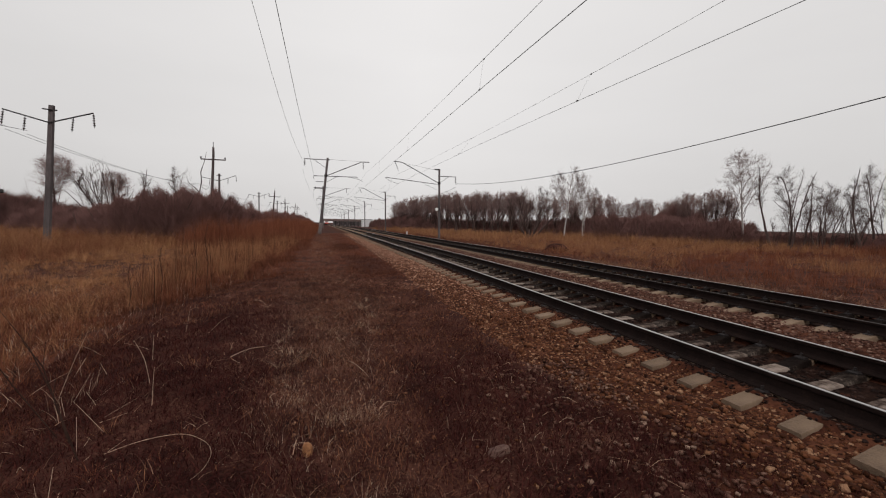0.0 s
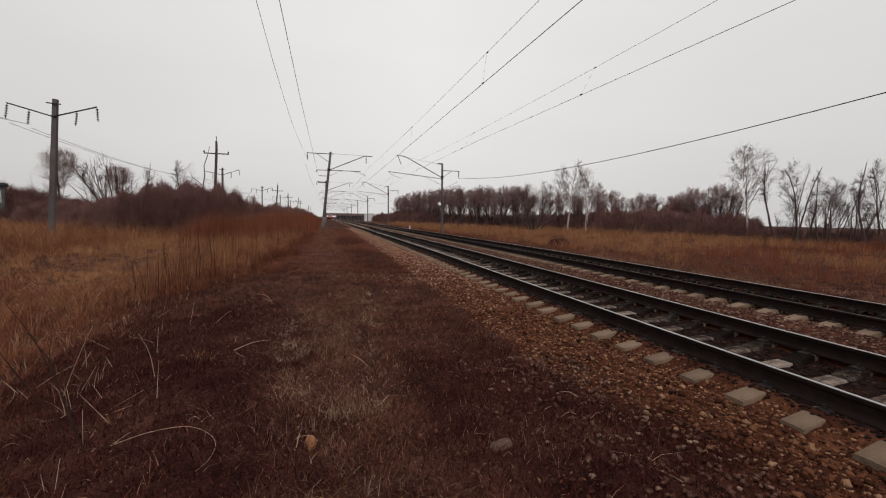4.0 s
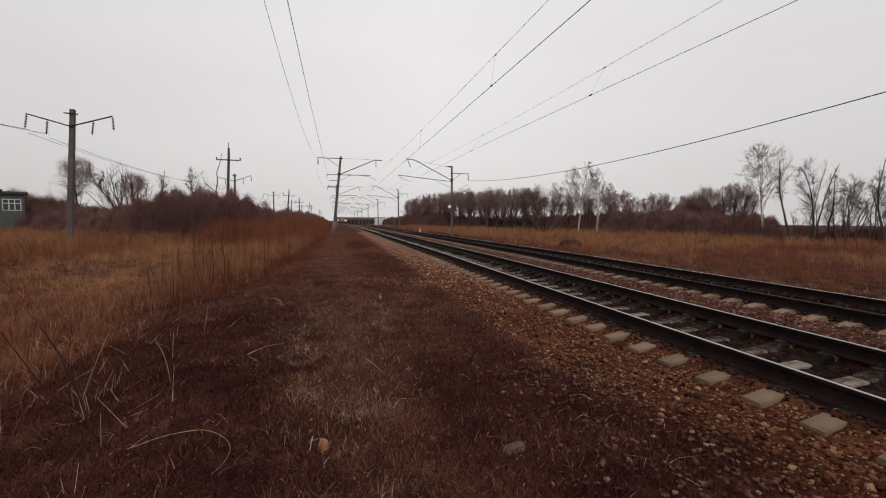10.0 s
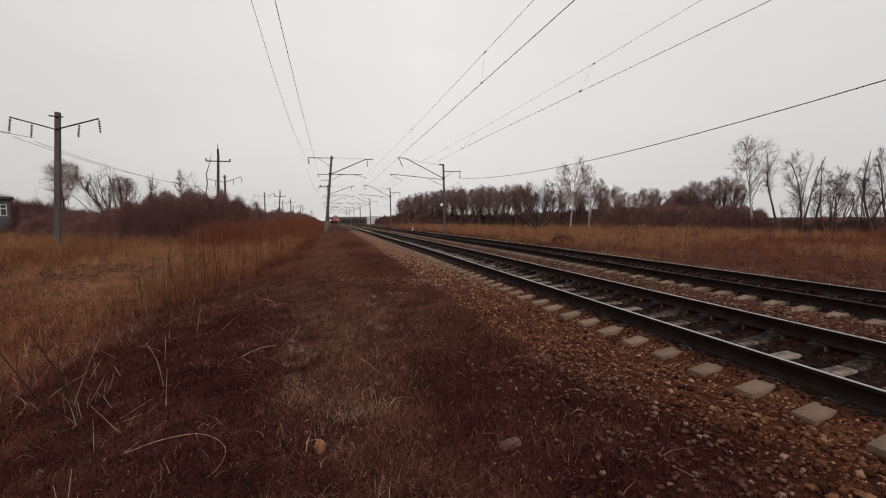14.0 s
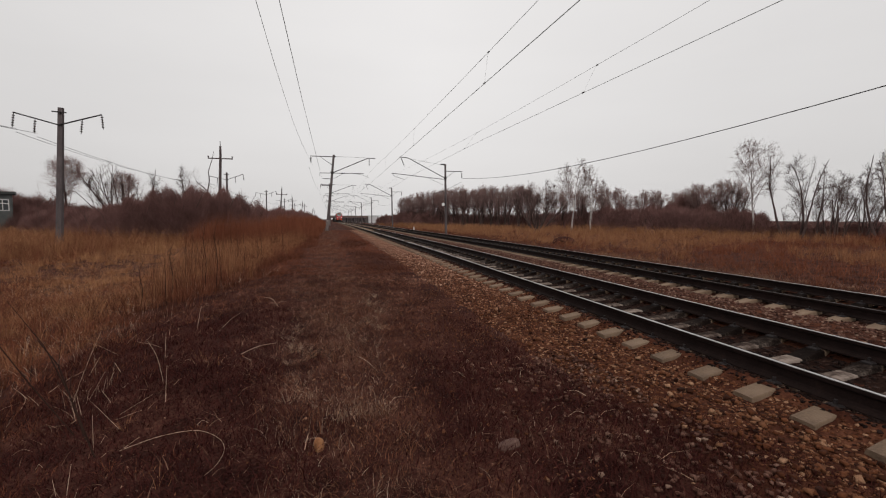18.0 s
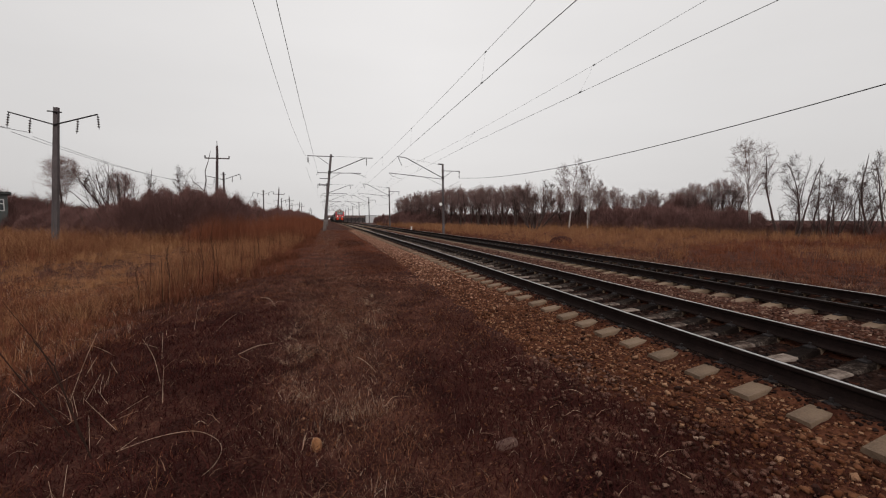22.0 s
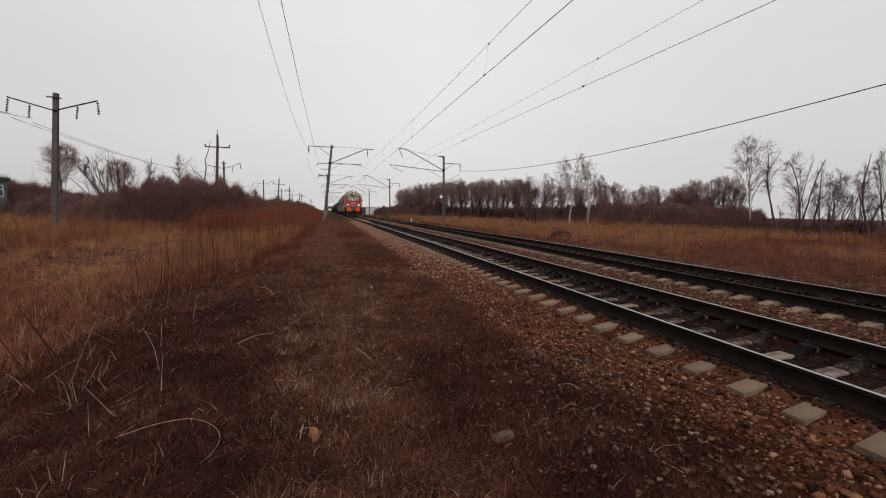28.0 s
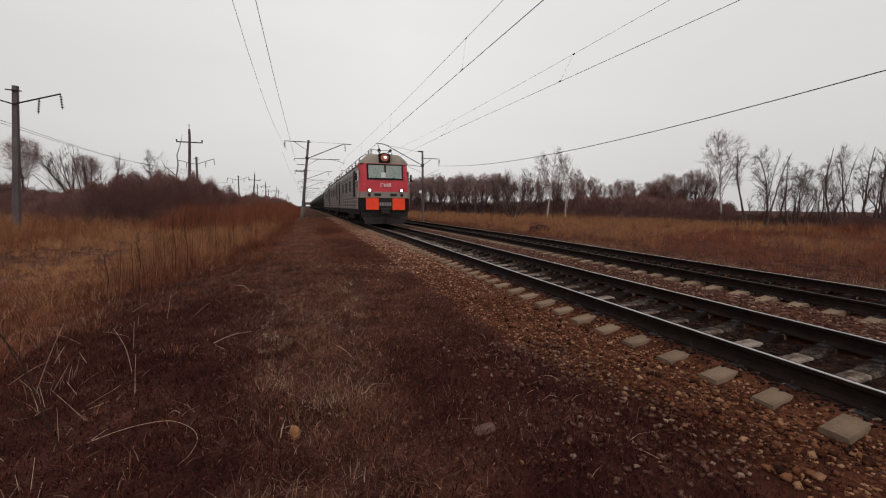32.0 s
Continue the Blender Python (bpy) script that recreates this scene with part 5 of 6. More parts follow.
# the row of gaunt trees beyond the far track
for i, (x, y, s, tip) in enumerate(((58.6, 46, 1.02, -1), (60.4, 45, 0.99, 2), (59.8, 44.2, 0.92, -3), (60.9, 43.4, 0.82, 1), (62.0, 37.6, 0.92, 4), (63.3, 37.2, 0.95, -7), (62.6, 35.4, 0.96, 9), (64.0, 34.0, 1.0, 0), (62.5, 32.8, 0.98, -4), (64, 31, 1.05, 3), (61.5, 29, 1.0, 0), (63, 27, 1.0, 5))):
    plant(slim[i % 4], x, y, s, 77 * i, 0, 0.5 * tip)
for i, (x, y, s) in enumerate(((60.2, 41.2, 0.98), (61.6, 41.0, 0.92), (62.4, 39.4, 0.95), (60.6, 47.0, 0.55), (61.5, 43.6, 0.6), (63.5, 33.0, 1.05), (64.5, 30, 1.1), (62.6, 38.4, 0.7), (65.2, 44, 0.95), (66.4, 41, 0.95), (64.6, 48, 0.9), (66.8, 38, 1.0), (65.8, 35.6, 1.0))):
    plant(thin_tree[i % 2], x, y, s, 59 * i, 0, 5 * math.sin(2 * i))
# the belt of round-crowned trees
for i in range(40):
    u = i / 39
    x, y = 24 + 22 * u + 0.9 * math.sin(i * 2.7), 152 - 57 * u + 2.0 * math.sin(i * 4.1)
    plant(oak[i % 4], x, y, float(np.interp(u, [0, 0.12, 0.45, 1], [0.8, 1.02, 1.2, 1.06])) + 0.07 * math.sin(i * 1.7), 53 * i)
for i in range(16):
    u = i / 15
    x, y = 29 + 26 * u, 160 - 60 * u + 3 * math.sin(i * 3.1)
    plant(oak[(i + 1) % 4], x, y, float(np.interp(u, [0, 0.15, 0.5, 1], [0.9, 1.1, 1.2, 1.06])) + 0.07 * math.sin(i * 2.3), 31 * i)
for i in range(20):
    u = i / 19
    plant(oak[i % 4], 52 + 25 * u, 92 - 11 * u + 2 * math.sin(i * 2.2), 0.96 - 0.08 * u + 0.07 * math.sin(i * 2.9), 61 * i)
for i in range(9):
    u = i / 8
    plant(oak[(i + 2) % 4], 68.5 - 3.5 * u, 75 - 15 * u, 0.86 + 0.05 * math.sin(i * 2.3) + 0.12 * u, 47 * i)
for i, (x, y, s) in enumerate(((65.4, 62, 1.0), (66.8, 59.5, 1.05), (63.9, 58, 0.95))):
    plant(thin_tree[i % 2], x, y, s, 41 * i)
# beyond the field
plant(elm, -38.8, 80, 1.32, 190)
plant(multi[1], -31.0, 80, 1.42, 0, 0.4)
plant(elm, -37.5, 98, 0.95, 0)
plant(slim[1], -17.0, 62, 0.78, 90)
plant(slim[0], -19.3, 60, 0.72, 10)
for i, (x, y, s) in enumerate(((-47.5, 84, 0.55), (-43.5, 88, 0.55), (-34.5, 88, 0.6), (-26.8, 82, 0.55), (-24.5, 84, 0.5))):
    plant(thin_tree[i % 2], x, y, s * 1.2, 67 * i)
plant(oak[1], -17.2, 118, 0.7, 50)
plant(oak[2], -12.6, 125, 0.6, 50)

dark = "dense dark brown thicket of bare twigs"
b_big = [bush(s, 6.4, 4.5, 4.3, 60000, dark) for s in (3, 5)]
b_low = [bush(s, 7.0, 4.2, 3.2, 40000, dark) for s in (7, 9)]
for i, (x, y, s) in enumerate(((-15.8, 45, 1.04), (-12.9, 45.5, 1.2), (-18.2, 46.5, 0.85), (-10.4, 46.5, 1.0))):
    plant(b_big[i % 2], x, y, s, 180 * (i % 2))
for i, (x, y, s) in enumerate(((-22, 52, 0.95), (-26, 56, 0.95), (-31, 62, 1.1), (-48, 84, 1.7), (-26, 62, 1.1), (-20, 56, 1.05), (-9.6, 60, 1.25), (-9.0, 70, 1.3), (-8.5, 82, 1.3), (-8.5, 95, 1.35), (-8.5, 110, 1.4), (-8.5, 130, 1.5), (-9, 150, 1.6), (-7.5, 175, 1.3), (-7.5, 200, 1.4), (-14, 78, 1.4), (-16, 95, 1.5), (-17, 118, 1.5), (-15, 140, 1.5), (-38, 80, 1.5), (-31, 78, 1.15), (-43.5, 78, 1.95), (-47, 80, 1.95), (-35, 76, 1.3), (-28, 72, 1.1), (-24, 70, 1.15), (-40, 72, 1.3))):
    plant(b_low[i % 2], x, y, s, 180 * (i % 2))
for i in range(18):
    u = i / 17
    plant(b_low[i % 2], 62.0 - 2.5 * u + 2 * math.sin(i * 2.1), 55 + 36 * u, (1.25 + 0.35 * min(1, 3 * u)) + 0.16 * math.sin(i * 1.9), 60 + 90 * (i % 2))
for i in range(10):
    plant(b_big[i % 2], 67 + 1.5 * i, 70 + 2.2 * i, 1.3 + 0.12 * math.sin(i * 1.9), 60 + 90 * (i % 2))
for i in range(26):
    u = i / 25
    plant(b_low[(i + 1) % 2], 22.5 + 33 * u, 155 - 64 * u, float(np.interp(u, [0, 0.08, 0.28, 0.42, 0.7, 1], [1.1, 1.75, 1.75, 1.35, 1.3, 1.45])) + 0.1 * math.sin(i * 2.9), 30 * i)
for i in range(14):
    plant(b_low[i % 2], 64 + 1.5 * math.sin(i * 2), 20 + 2.6 * i, 0.62 + 0.08 * math.sin(i * 2.4), 90)
for i in range(16):
    plant(b_low[i % 2], 84 + 3 * i, 76 - 2.3 * i, 0.72 + 0.12 * math.sin(i * 2.2), 40)
for i, (x, y, s) in enumerate(((37, 300, 2.0), (45, 300, 2.2), (53, 300, 2.0), (-25, 240, 1.6), (-12, 260, 1.5))):
    plant(b_low[i % 2], x, y, s, 0)


# ---- ballast stones ----
CUBE = np.array([(-1, -1, -1), (1, -1, -1), (1, 1, -1), (-1, 1, -1), (-1, -1, 1), (1, -1, 1), (1, 1, 1), (-1, 1, 1)]) * 0.72
CUBE_F = np.array([(3, 2, 1, 0), (4, 5, 6, 7), (0, 1, 5, 4), (1, 2, 6, 5), (2, 3, 7, 6), (3, 0, 4, 7)])


def rubble(name, x, y, z, size, material):
    """Broken stones as one mesh."""
    n = len(x)
    V = CUBE[None] * rng.uniform(0.45, 1.3, (n, 8, 3))
    V = V * np.stack([rng.uniform(0.7, 1.3, n), rng.uniform(0.6, 1.0, n), rng.uniform(0.4, 0.75, n)], 1)[:, None]
    a = rng.uniform(0, 6.283, n)
    c, s = np.cos(a)[:, None], np.sin(a)[:, None]
    b = rng.uniform(-0.6, 0.6, n)
    cb, sb = np.cos(b)[:, None], np.sin(b)[:, None]
    X, Y, Z = V[..., 0], V[..., 1], V[..., 2]
    Y, Z = Y * cb - Z * sb, Y * sb + Z * cb
    X, Y = X * c - Y * s, X * s + Y * c
    V = np.stack([X, Y, Z], -1) * (size * 0.5)[:, None, None] + np.stack([x, y, z + size * 0.12], 1)[:, None]
    F = (np.arange(n)[:, None, None] * 8 + CUBE_F[None]).reshape(-1, 4)
    return array_mesh(name, V.reshape(-1, 3), F, material)


def off_sleeper(x, y, axis=AX1):
    k = (y - SKEW * (x - axis) - FIRST[axis]) / SPACING
    return np.abs(k - np.round(k)) * SPACING > 0.115


x, y = scatter(84000, 1.75, 4.1, -4, 19, lambda x, y: ((x < 3.63) | off_sleeper(x, y)) & (x < 3.95) & (rng.uniform(0, 1, len(x)) < np.where(y < 1.3, 0.5, np.clip(6 / np.maximum(y, 1), 0.25, 1))) & (x > shoulder(y) - 0.1 + 0.18 * bumps(x, y, 1.9) + np.abs(rng.normal(0, 0.15, len(x)))))
tagged(part("rubble", rubble("rubble", x, y, bed(x, y) - 0.004, rng.uniform(0.016, 0.050, len(x)) * rng.uniform(0.7, 1, len(x)), STONE), STONE, ballast, "loose reddish ballast stones"), kind="stuff")
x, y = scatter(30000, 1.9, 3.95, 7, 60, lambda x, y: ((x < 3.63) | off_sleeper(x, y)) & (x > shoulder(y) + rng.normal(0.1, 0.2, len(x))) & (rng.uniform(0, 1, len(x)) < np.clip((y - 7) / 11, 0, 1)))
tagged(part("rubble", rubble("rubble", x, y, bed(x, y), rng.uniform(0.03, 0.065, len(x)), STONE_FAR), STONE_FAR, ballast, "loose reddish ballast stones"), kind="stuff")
x, y = scatter(5600, 3.94, 4.14, -4, 40)
tagged(part("rubble", rubble("rubble", x, y, bed(x, y) - 0.004, rng.uniform(0.025, 0.05, len(x)), CRIB), CRIB, ballast, "dark stones packed against the rail"), kind="stuff")
x, y = scatter(17000, 4.25, 5.75, -4, 40, lambda x, y: off_sleeper(x, y))
tagged(part("rubble", rubble("rubble", x, y, bed(x, y) - 0.005, rng.uniform(0.04, 0.08, len(x)), CRIB), CRIB, ballast, "dark oil-stained stones between the rails"), kind="stuff")
x, y = scatter(26000, 5.85, 8.2, -4, 40, lambda x, y: ((x < 8.0) | off_sleeper(x, y, AX2)) & ((x > 6.35) | off_sleeper(x, y)))
tagged(part("rubble", rubble("rubble", x, y, bed(x, y), rng.uniform(0.03, 0.07, len(x)), STONE_MID), STONE_MID, ballast, "loose ballast stones between the tracks"), kind="stuff")
x, y = scatter(10500, 8.3, 12.0, -4, 40, lambda x, y: (x > 10.4) | off_sleeper(x, y, AX2))
tagged(part("rubble", rubble("rubble", x, y, bed(x, y) - 0.01, rng.uniform(0.05, 0.09, len(x)), CRIB), CRIB, ballast, "dark stones of the far track"), kind="stuff")
x, y = scatter(2200, -0.6, 2.6, 2.0, 12, lambda x, y: rng.uniform(0, 1, len(x)) < np.clip((x + 0.9) / 3, 0.08, 1))
stuff("scattered_stones", rubble("scattered_stones", x, y, land(x, y), rng.uniform(0.015, 0.042, len(x)), STONE), "scattered ballast stones on the path", "stones")
x, y = scatter(1500, -0.3, 2.6, 9.5, 13.5, lambda x, y: np.hypot((x - 1.6) / 1.8, (y - 11.2 - 0.25 * (1.6 - x)) / 1.0) < rng.uniform(0.1, 1.1, len(x)))
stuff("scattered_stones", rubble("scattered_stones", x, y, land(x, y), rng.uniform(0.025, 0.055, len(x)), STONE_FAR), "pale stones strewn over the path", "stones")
x, y = scatter(1300, 1.3, 2.8, 1.8, 4.6, lambda x, y: rng.uniform(0, 1, len(x)) < np.clip((x - 1.1) / 1.4, 0.1, 1))
stuff("scattered_stones", rubble("scattered_stones", x, y, np.maximum(land(x, y), bed(x, y)) + 0.012, rng.uniform(0.02, 0.055, len(x)), STONE_MID), "dull brown stones lying in the dark grass", "stones")
shapes = []
for k in range(12):
    one = np.zeros(1)
    shapes.append(rubble("stone", one, one, one, one + 0.06, STONE_ONE))
for k in range(290):
    sy = 1.7 + 5.5 * rng.uniform(0, 1) ** 1.4
    sx = rng.uniform(float(shoulder(sy)) + 0.05, 3.6)
    s = part("stone", shapes[k % 12], None, ballast)
    s.matrix_basis = pose(sx, sy, float(bed(sx, sy)) + 0.012, 0, 0, rng.uniform(0, 360)) @ Matrix.Scale(rng.uniform(0.7, 1.4), 4)
flat = Mesh().loft([[(0.10 * math.cos(a) * s, 0.055 * math.sin(a) * s * (1 + 0.2 * math.cos(2 * a)), z) for a in [k * 0.7854 for k in range(8)]] for s, z in ((0.9, -0.03), (1.0, 0.015), (0.8, 0.04))])
tagged(at(new("flat_stone", flat.data("flat_stone", mat("grey_stone", [(0.3, (0.075, 0.038, 0.03)), (0.7, (0.16, 0.09, 0.07))], 12, 0.9))), 1.2, 2.78, -0.005, 20), "flat grey-brown stone lying in the thatch", "stone")
ochre = mat("ochre_stone", [(0.3, (0.12, 0.045, 0.018)), (0.7, (0.36, 0.165, 0.07))], 8, 0.85)
clod = Mesh().loft([[(0.038 * math.cos(a) * s + 0.012 * s, 0.042 * math.sin(a) * s * (1 + 0.25 * math.cos(a)), z) for a in [k * 0.898 for k in range(7)]] for s, z in ((0.8, -0.02), (1.0, 0.03), (0.85, 0.065), (0.4, 0.085))])
tagged(at(new("ochre_stone", clod.data("ochre_stone", ochre)), -0.1, 3.06, 0.0), "ochre yellow stone lying on the path", "stone")
mound = Mesh().loft([[(1.3 * math.cos(a) * s + 0.3 * s * math.sin(3 * a) * 0.3, 0.7 * math.sin(a) * s, z + 0.04 * math.sin(5 * a)) for a in [k * 0.5236 for k in range(12)]] for s, z in ((1.1, -0.3), (1.0, 0.1), (0.75, 0.38), (0.3, 0.5))])
tagged(at(new("earth_mound", mound.data("earth_mound", SOIL, True)), 20.0, 35, 0.1, 15), "dark mound of earth in the dead grass", "mound")


# ---- the train ----
RED = plain("loco_red", (0.48, 0.035, 0.05), 0.4, scale=2.0, bump=0.03, dirt=0.75)
ORANGE = plain("signal_orange", (0.80, 0.055, 0.013), 0.45, scale=3.0, bump=0.03, dirt=0.8)
LGREY = plain("loco_grey", (0.115, 0.088, 0.077), 0.5, scale=1.2, bump=0.05, dirt=0.7)
CREAM = plain("dirty_cream", (0.25, 0.205, 0.165), 0.6, scale=1.5, bump=0.05, dirt=0.55)
DGREY = plain("frame_grey", (0.014, 0.0115, 0.011), 0.7, scale=2.0, spec=0.1)
BLACK = plain("tank_black", (0.016, 0.0135, 0.013), 0.55, scale=1.2, dirt=0.5, spec=0.2)
# pane colour is raised to hold a little painted sky reflection
PANE = plain("cab_glass", (0.20, 0.235, 0.215), 0.08, spec=0.8, bump=0.0)
LAMP = mat("headlamp_glow", [(0.3, (0.9, 0.8, 0.7)), (0.7, (0.95, 0.9, 0.8))], 1, 0.3, bump=0, emit=((1.0, 0.80, 0.66), 3))
LOWLAMP = mat("marker_glow", [(0.3, (0.9, 0.9, 0.85)), (0.7, (0.95, 0.9, 0.85))], 1, 0.3, bump=0, emit=((1.0, 0.93, 0.82), 2.2))
LETTER = plain("board_lettering", (0.22, 0.19, 0.17), 0.6, bump=0.0)
PAINTWHITE = plain("lettering_white", (0.55, 0.36, 0.36), 0.5, bump=0.0)


def disc(x, y, z, r, d=0.06, n=16):
    return Mesh().tube([(x, y, z), (x, y - d, z)], r, n)


def wheelset(parent, y, r=0.62):
    for s in (-0.79, 0.79):
        w = part("wheel", Mesh().tube([(s - 0.065, y, r), (s + 0.065, y, r)], r, 18), DGREY, parent)
        part("axle_box", Mesh().box(s * 1.33 - 0.12, s * 1.33 + 0.12, y - 0.2, y + 0.2, r - 0.2, r + 0.22, 0.03), DGREY, w)


def bogie(parent, y, gap, r):
    b = part("bogie", Mesh().box(-1.12, -0.98, y - gap * 0.8, y + gap * 0.8, r + 0.1, r + 0.4, 0.04).box(0.98, 1.12, y - gap * 0.8, y + gap * 0.8, r + 0.1, r + 0.4, 0.04).box(-1.0, 1.0, y - 0.3, y + 0.3, r, r + 0.4), DGREY, parent)
    for s in (-gap / 2, gap / 2):
        wheelset(b, y + s, r)


def side_wall(parent, y0, y1):
    """Ribbed grey side walls of a locomotive section with doors, windows and vents."""
    for s in (-1, 1):
        prof = []
        z = 1.05
        while z < 3.55:
            prof += [(1.52, z), (1.55, z + 0.03), (1.55, z + 0.15), (1.52, z + 0.18)]
            z += 0.25
        prof += [(1.52, 3.62), (1.40, 3.90), (1.2, 3.90), (1.2, 1.05)]
        m = Mesh().loft([[(s * px, y, pz) for px, pz in (prof if s < 0 else prof[::-1])] for y in (y0, y1)])
        wall = part("side_wall", m, LGREY, parent, "ribbed grey side wall")
        for yy, zz, w, h in ((y0 + 1.6, 1.9, 0.75, 1.75), (y1 - 1.2, 1.3, 0.75, 2.3)):
            part("door", Mesh().box(min(s * 1.5, s * 1.58), max(s * 1.5, s * 1.58), yy, yy + w, zz, zz + h), DGREY, wall, "dark recessed door")
        for k in range(3):
            yy = y0 + 4.6 + 3.1 * k
            part("side_window", Mesh().box(min(s * 1.5, s * 1.57), max(s * 1.5, s * 1.57), yy, yy + 0.7, 2.35, 3.15), DGREY, wall, "louvred opening")
        for k in range(7):
            yy = y0 + 2.9 + 2.05 * k
            part("wall_seam", Mesh().box(min(s * 1.5, s * 1.558), max(s * 1.5, s * 1.558), yy, yy + 0.05, 1.06, 3.5), LGREY, wall)
        part("sill_edge", Mesh().box(min(s * 1.5, s * 1.565), max(s * 1.5, s * 1.565), y0, y1, 1.0, 1.06), DGREY, wall)


def roof(parent, y0, y1, gear_y):
    prof = [(-1.42, 3.88), (-1.3, 4.12), (-0.8, 4.3), (0, 4.36), (0.8, 4.3), (1.3, 4.12), (1.42, 3.88)]
    r = part("roof", Mesh().loft([[(x, y, z) for x, z in prof] for y in (y0, y1)]), DGREY, parent, "dark sooty roof")
    for k in range(5):
        yy = y0 + 2.0 + 2.7 * k
        part("roof_box", Mesh().box(-0.75, 0.75, yy, yy + 1.3, 4.28, 4.55 + 0.08 * (k % 2), 0.06), DGREY, r)
        part("roof_insulator", insulator((0.95, yy + 1.8, 4.2), (0.95, yy + 1.8, 4.75), 3, 0.1), INSUL, r)
        part("roof_insulator", insulator((-0.95, yy + 1.8, 4.2), (-0.95, yy + 1.8, 4.75), 3, 0.1), INSUL, r)
    part("roof_bus", Mesh().tube([(-0.95, y0 + 2.5, 4.78), (-0.95, y1 - 1, 4.78)], 0.025, 6), DARKSTEEL, r)
    p = part("pantograph", Mesh().tube([(-0.5, gear_y, 4.5), (-0.5, gear_y + 1.9, 4.72)], 0.03, 6).tube([(0.5, gear_y, 4.5), (0.5, gear_y + 1.9, 4.72)], 0.03, 6).tube([(-0.5, gear_y + 1.9, 4.72), (-0.15, gear_y + 0.2, 4.86)], 0.025, 6).tube([(0.5, gear_y + 1.9, 4.72), (0.15, gear_y + 0.2, 4.86)], 0.025, 6), DARKSTEEL, r, "folded pantograph")
    part("contact_bow", Mesh().tube([(-1.0, gear_y + 0.2, 4.7), (-0.75, gear_y + 0.2, 4.88), (0.75, gear_y + 0.2, 4.88), (1.0, gear_y + 0.2, 4.7)], 0.03, 6), DARKSTEEL, p)


def section(name, label, cab):
    loco = thing(name, label, "locomotive", "locomotive sections")
    y0, y1 = (1.05 if cab else 0.15), 17.2
    side_wall(loco, y0, y1)
    roof(loco, y0 + 0.3, y1, 3.5 if cab else 12)
    part("inner_body", Mesh().box(-1.3, 1.3, y0, y1, 0.95, 3.9), DGREY, loco)
    part("underframe", Mesh().box(-1.45, 1.45, 0.5, y1, 0.72, 1.0).box(-1.2, 1.2, 6.5, 10.5, 0.3, 0.75, 0.05), DGREY, loco)
    bogie(loco, 4.4, 2.9, 0.62)
    bogie(loco, 13.0, 2.9, 0.62)
    if not cab:
        part("gangway", Mesh().box(-0.8, 0.8, -0.3, 0.2, 1.1, 3.4), DGREY, loco)
    return loco


def slab(xa, xb, z0, z1, ya, yb, d=0.05):
    """A panel on the front, from y = ya at its foot to yb at its head."""
    return Mesh().hexa([(xa, ya - d, z0), (xb, ya - d, z0), (xb, ya + 0.02, z0), (xa, ya + 0.02, z0), (xa, yb - d, z1), (xb, yb - d, z1), (xb, yb + 0.02, z1), (xa, yb + 0.02, z1)])


head = section("locomotive", "red and grey electric freight locomotive with orange lower front panels", True)
mask = Mesh().loft([[(-1.38 * k, f + 0.04, z), (-1.15 * k, f - 0.1, z), (1.15 * k, f - 0.1, z), (1.38 * k, f + 0.04, z), (1.53 * k, f + 0.34, z), (1.53, 1.06, z), (-1.53, 1.06, z), (-1.53 * k, f + 0.34, z)] for z, f, k in ((2.19, 0.10, 1.0), (2.9, 0.14, 0.985), (3.97, 0.36, 0.92))])
red = part("front_mask", mask, RED, head, "red front mask")
part("window_surround", slab(-1.1, 1.1, 2.94, 3.95, 0.06, 0.275, 0.045), DGREY, red, "black window surround")
for s in (-1, 1):
    pane = part("windscreen", slab(min(s * 0.05, s * 1.0), max(s * 0.05, s * 1.0), 3.05, 3.86, 0.06, 0.22, 0.05), PANE, red, "grey-green windscreen pane")
    part("wiper", Mesh().tube([(s * 0.30, -0.02, 2.92), (s * 0.78, 0.08, 3.28)], 0.016, 5), DGREY, pane)
part("paper_sheet", slab(-0.25, 0.02, 3.08, 3.4, 0.045, 0.11, 0.05), WHITEFRAME, red, "white sheet behind the glass")
for k, (xa, xb, za, zb) in enumerate(((-0.30, -0.25, 2.48, 2.74), (-0.25, -0.12, 2.68, 2.74), (-0.10, 0.02, 2.50, 2.70), (0.06, 0.18, 2.50, 2.72), (0.22, 0.34, 2.52, 2.74))):
    part("emblem", slab(xa, xb, za, zb, 0.0, 0.015, 0.03), PAINTWHITE, red, "pale painted emblem bar")
BAND = plain("band_grey", (0.22, 0.18, 0.155), 0.5, scale=2.0, bump=0.03, dirt=0.7)
part("grey_band", Mesh().loft([[(-1.44, 0.05, z), (-1.25, -0.05, z), (1.25, -0.05, z), (1.44, 0.05, z), (1.545, 0.25, z), (1.545, 1.06, z), (-1.545, 1.06, z), (-1.545, 0.25, z)] for z in (1.80, 2.19)]), BAND, head, "grey band under the mask")
part("apron", Mesh().loft([[(-1.44, 0.10, z), (-1.2, 0.0, z), (1.2, 0.0, z), (1.44, 0.10, z), (1.53, 0.3, z), (1.53, 1.06, z), (-1.53, 1.06, z), (-1.53, 0.3, z)] for z in (0.95, 1.80)]), DGREY, head)
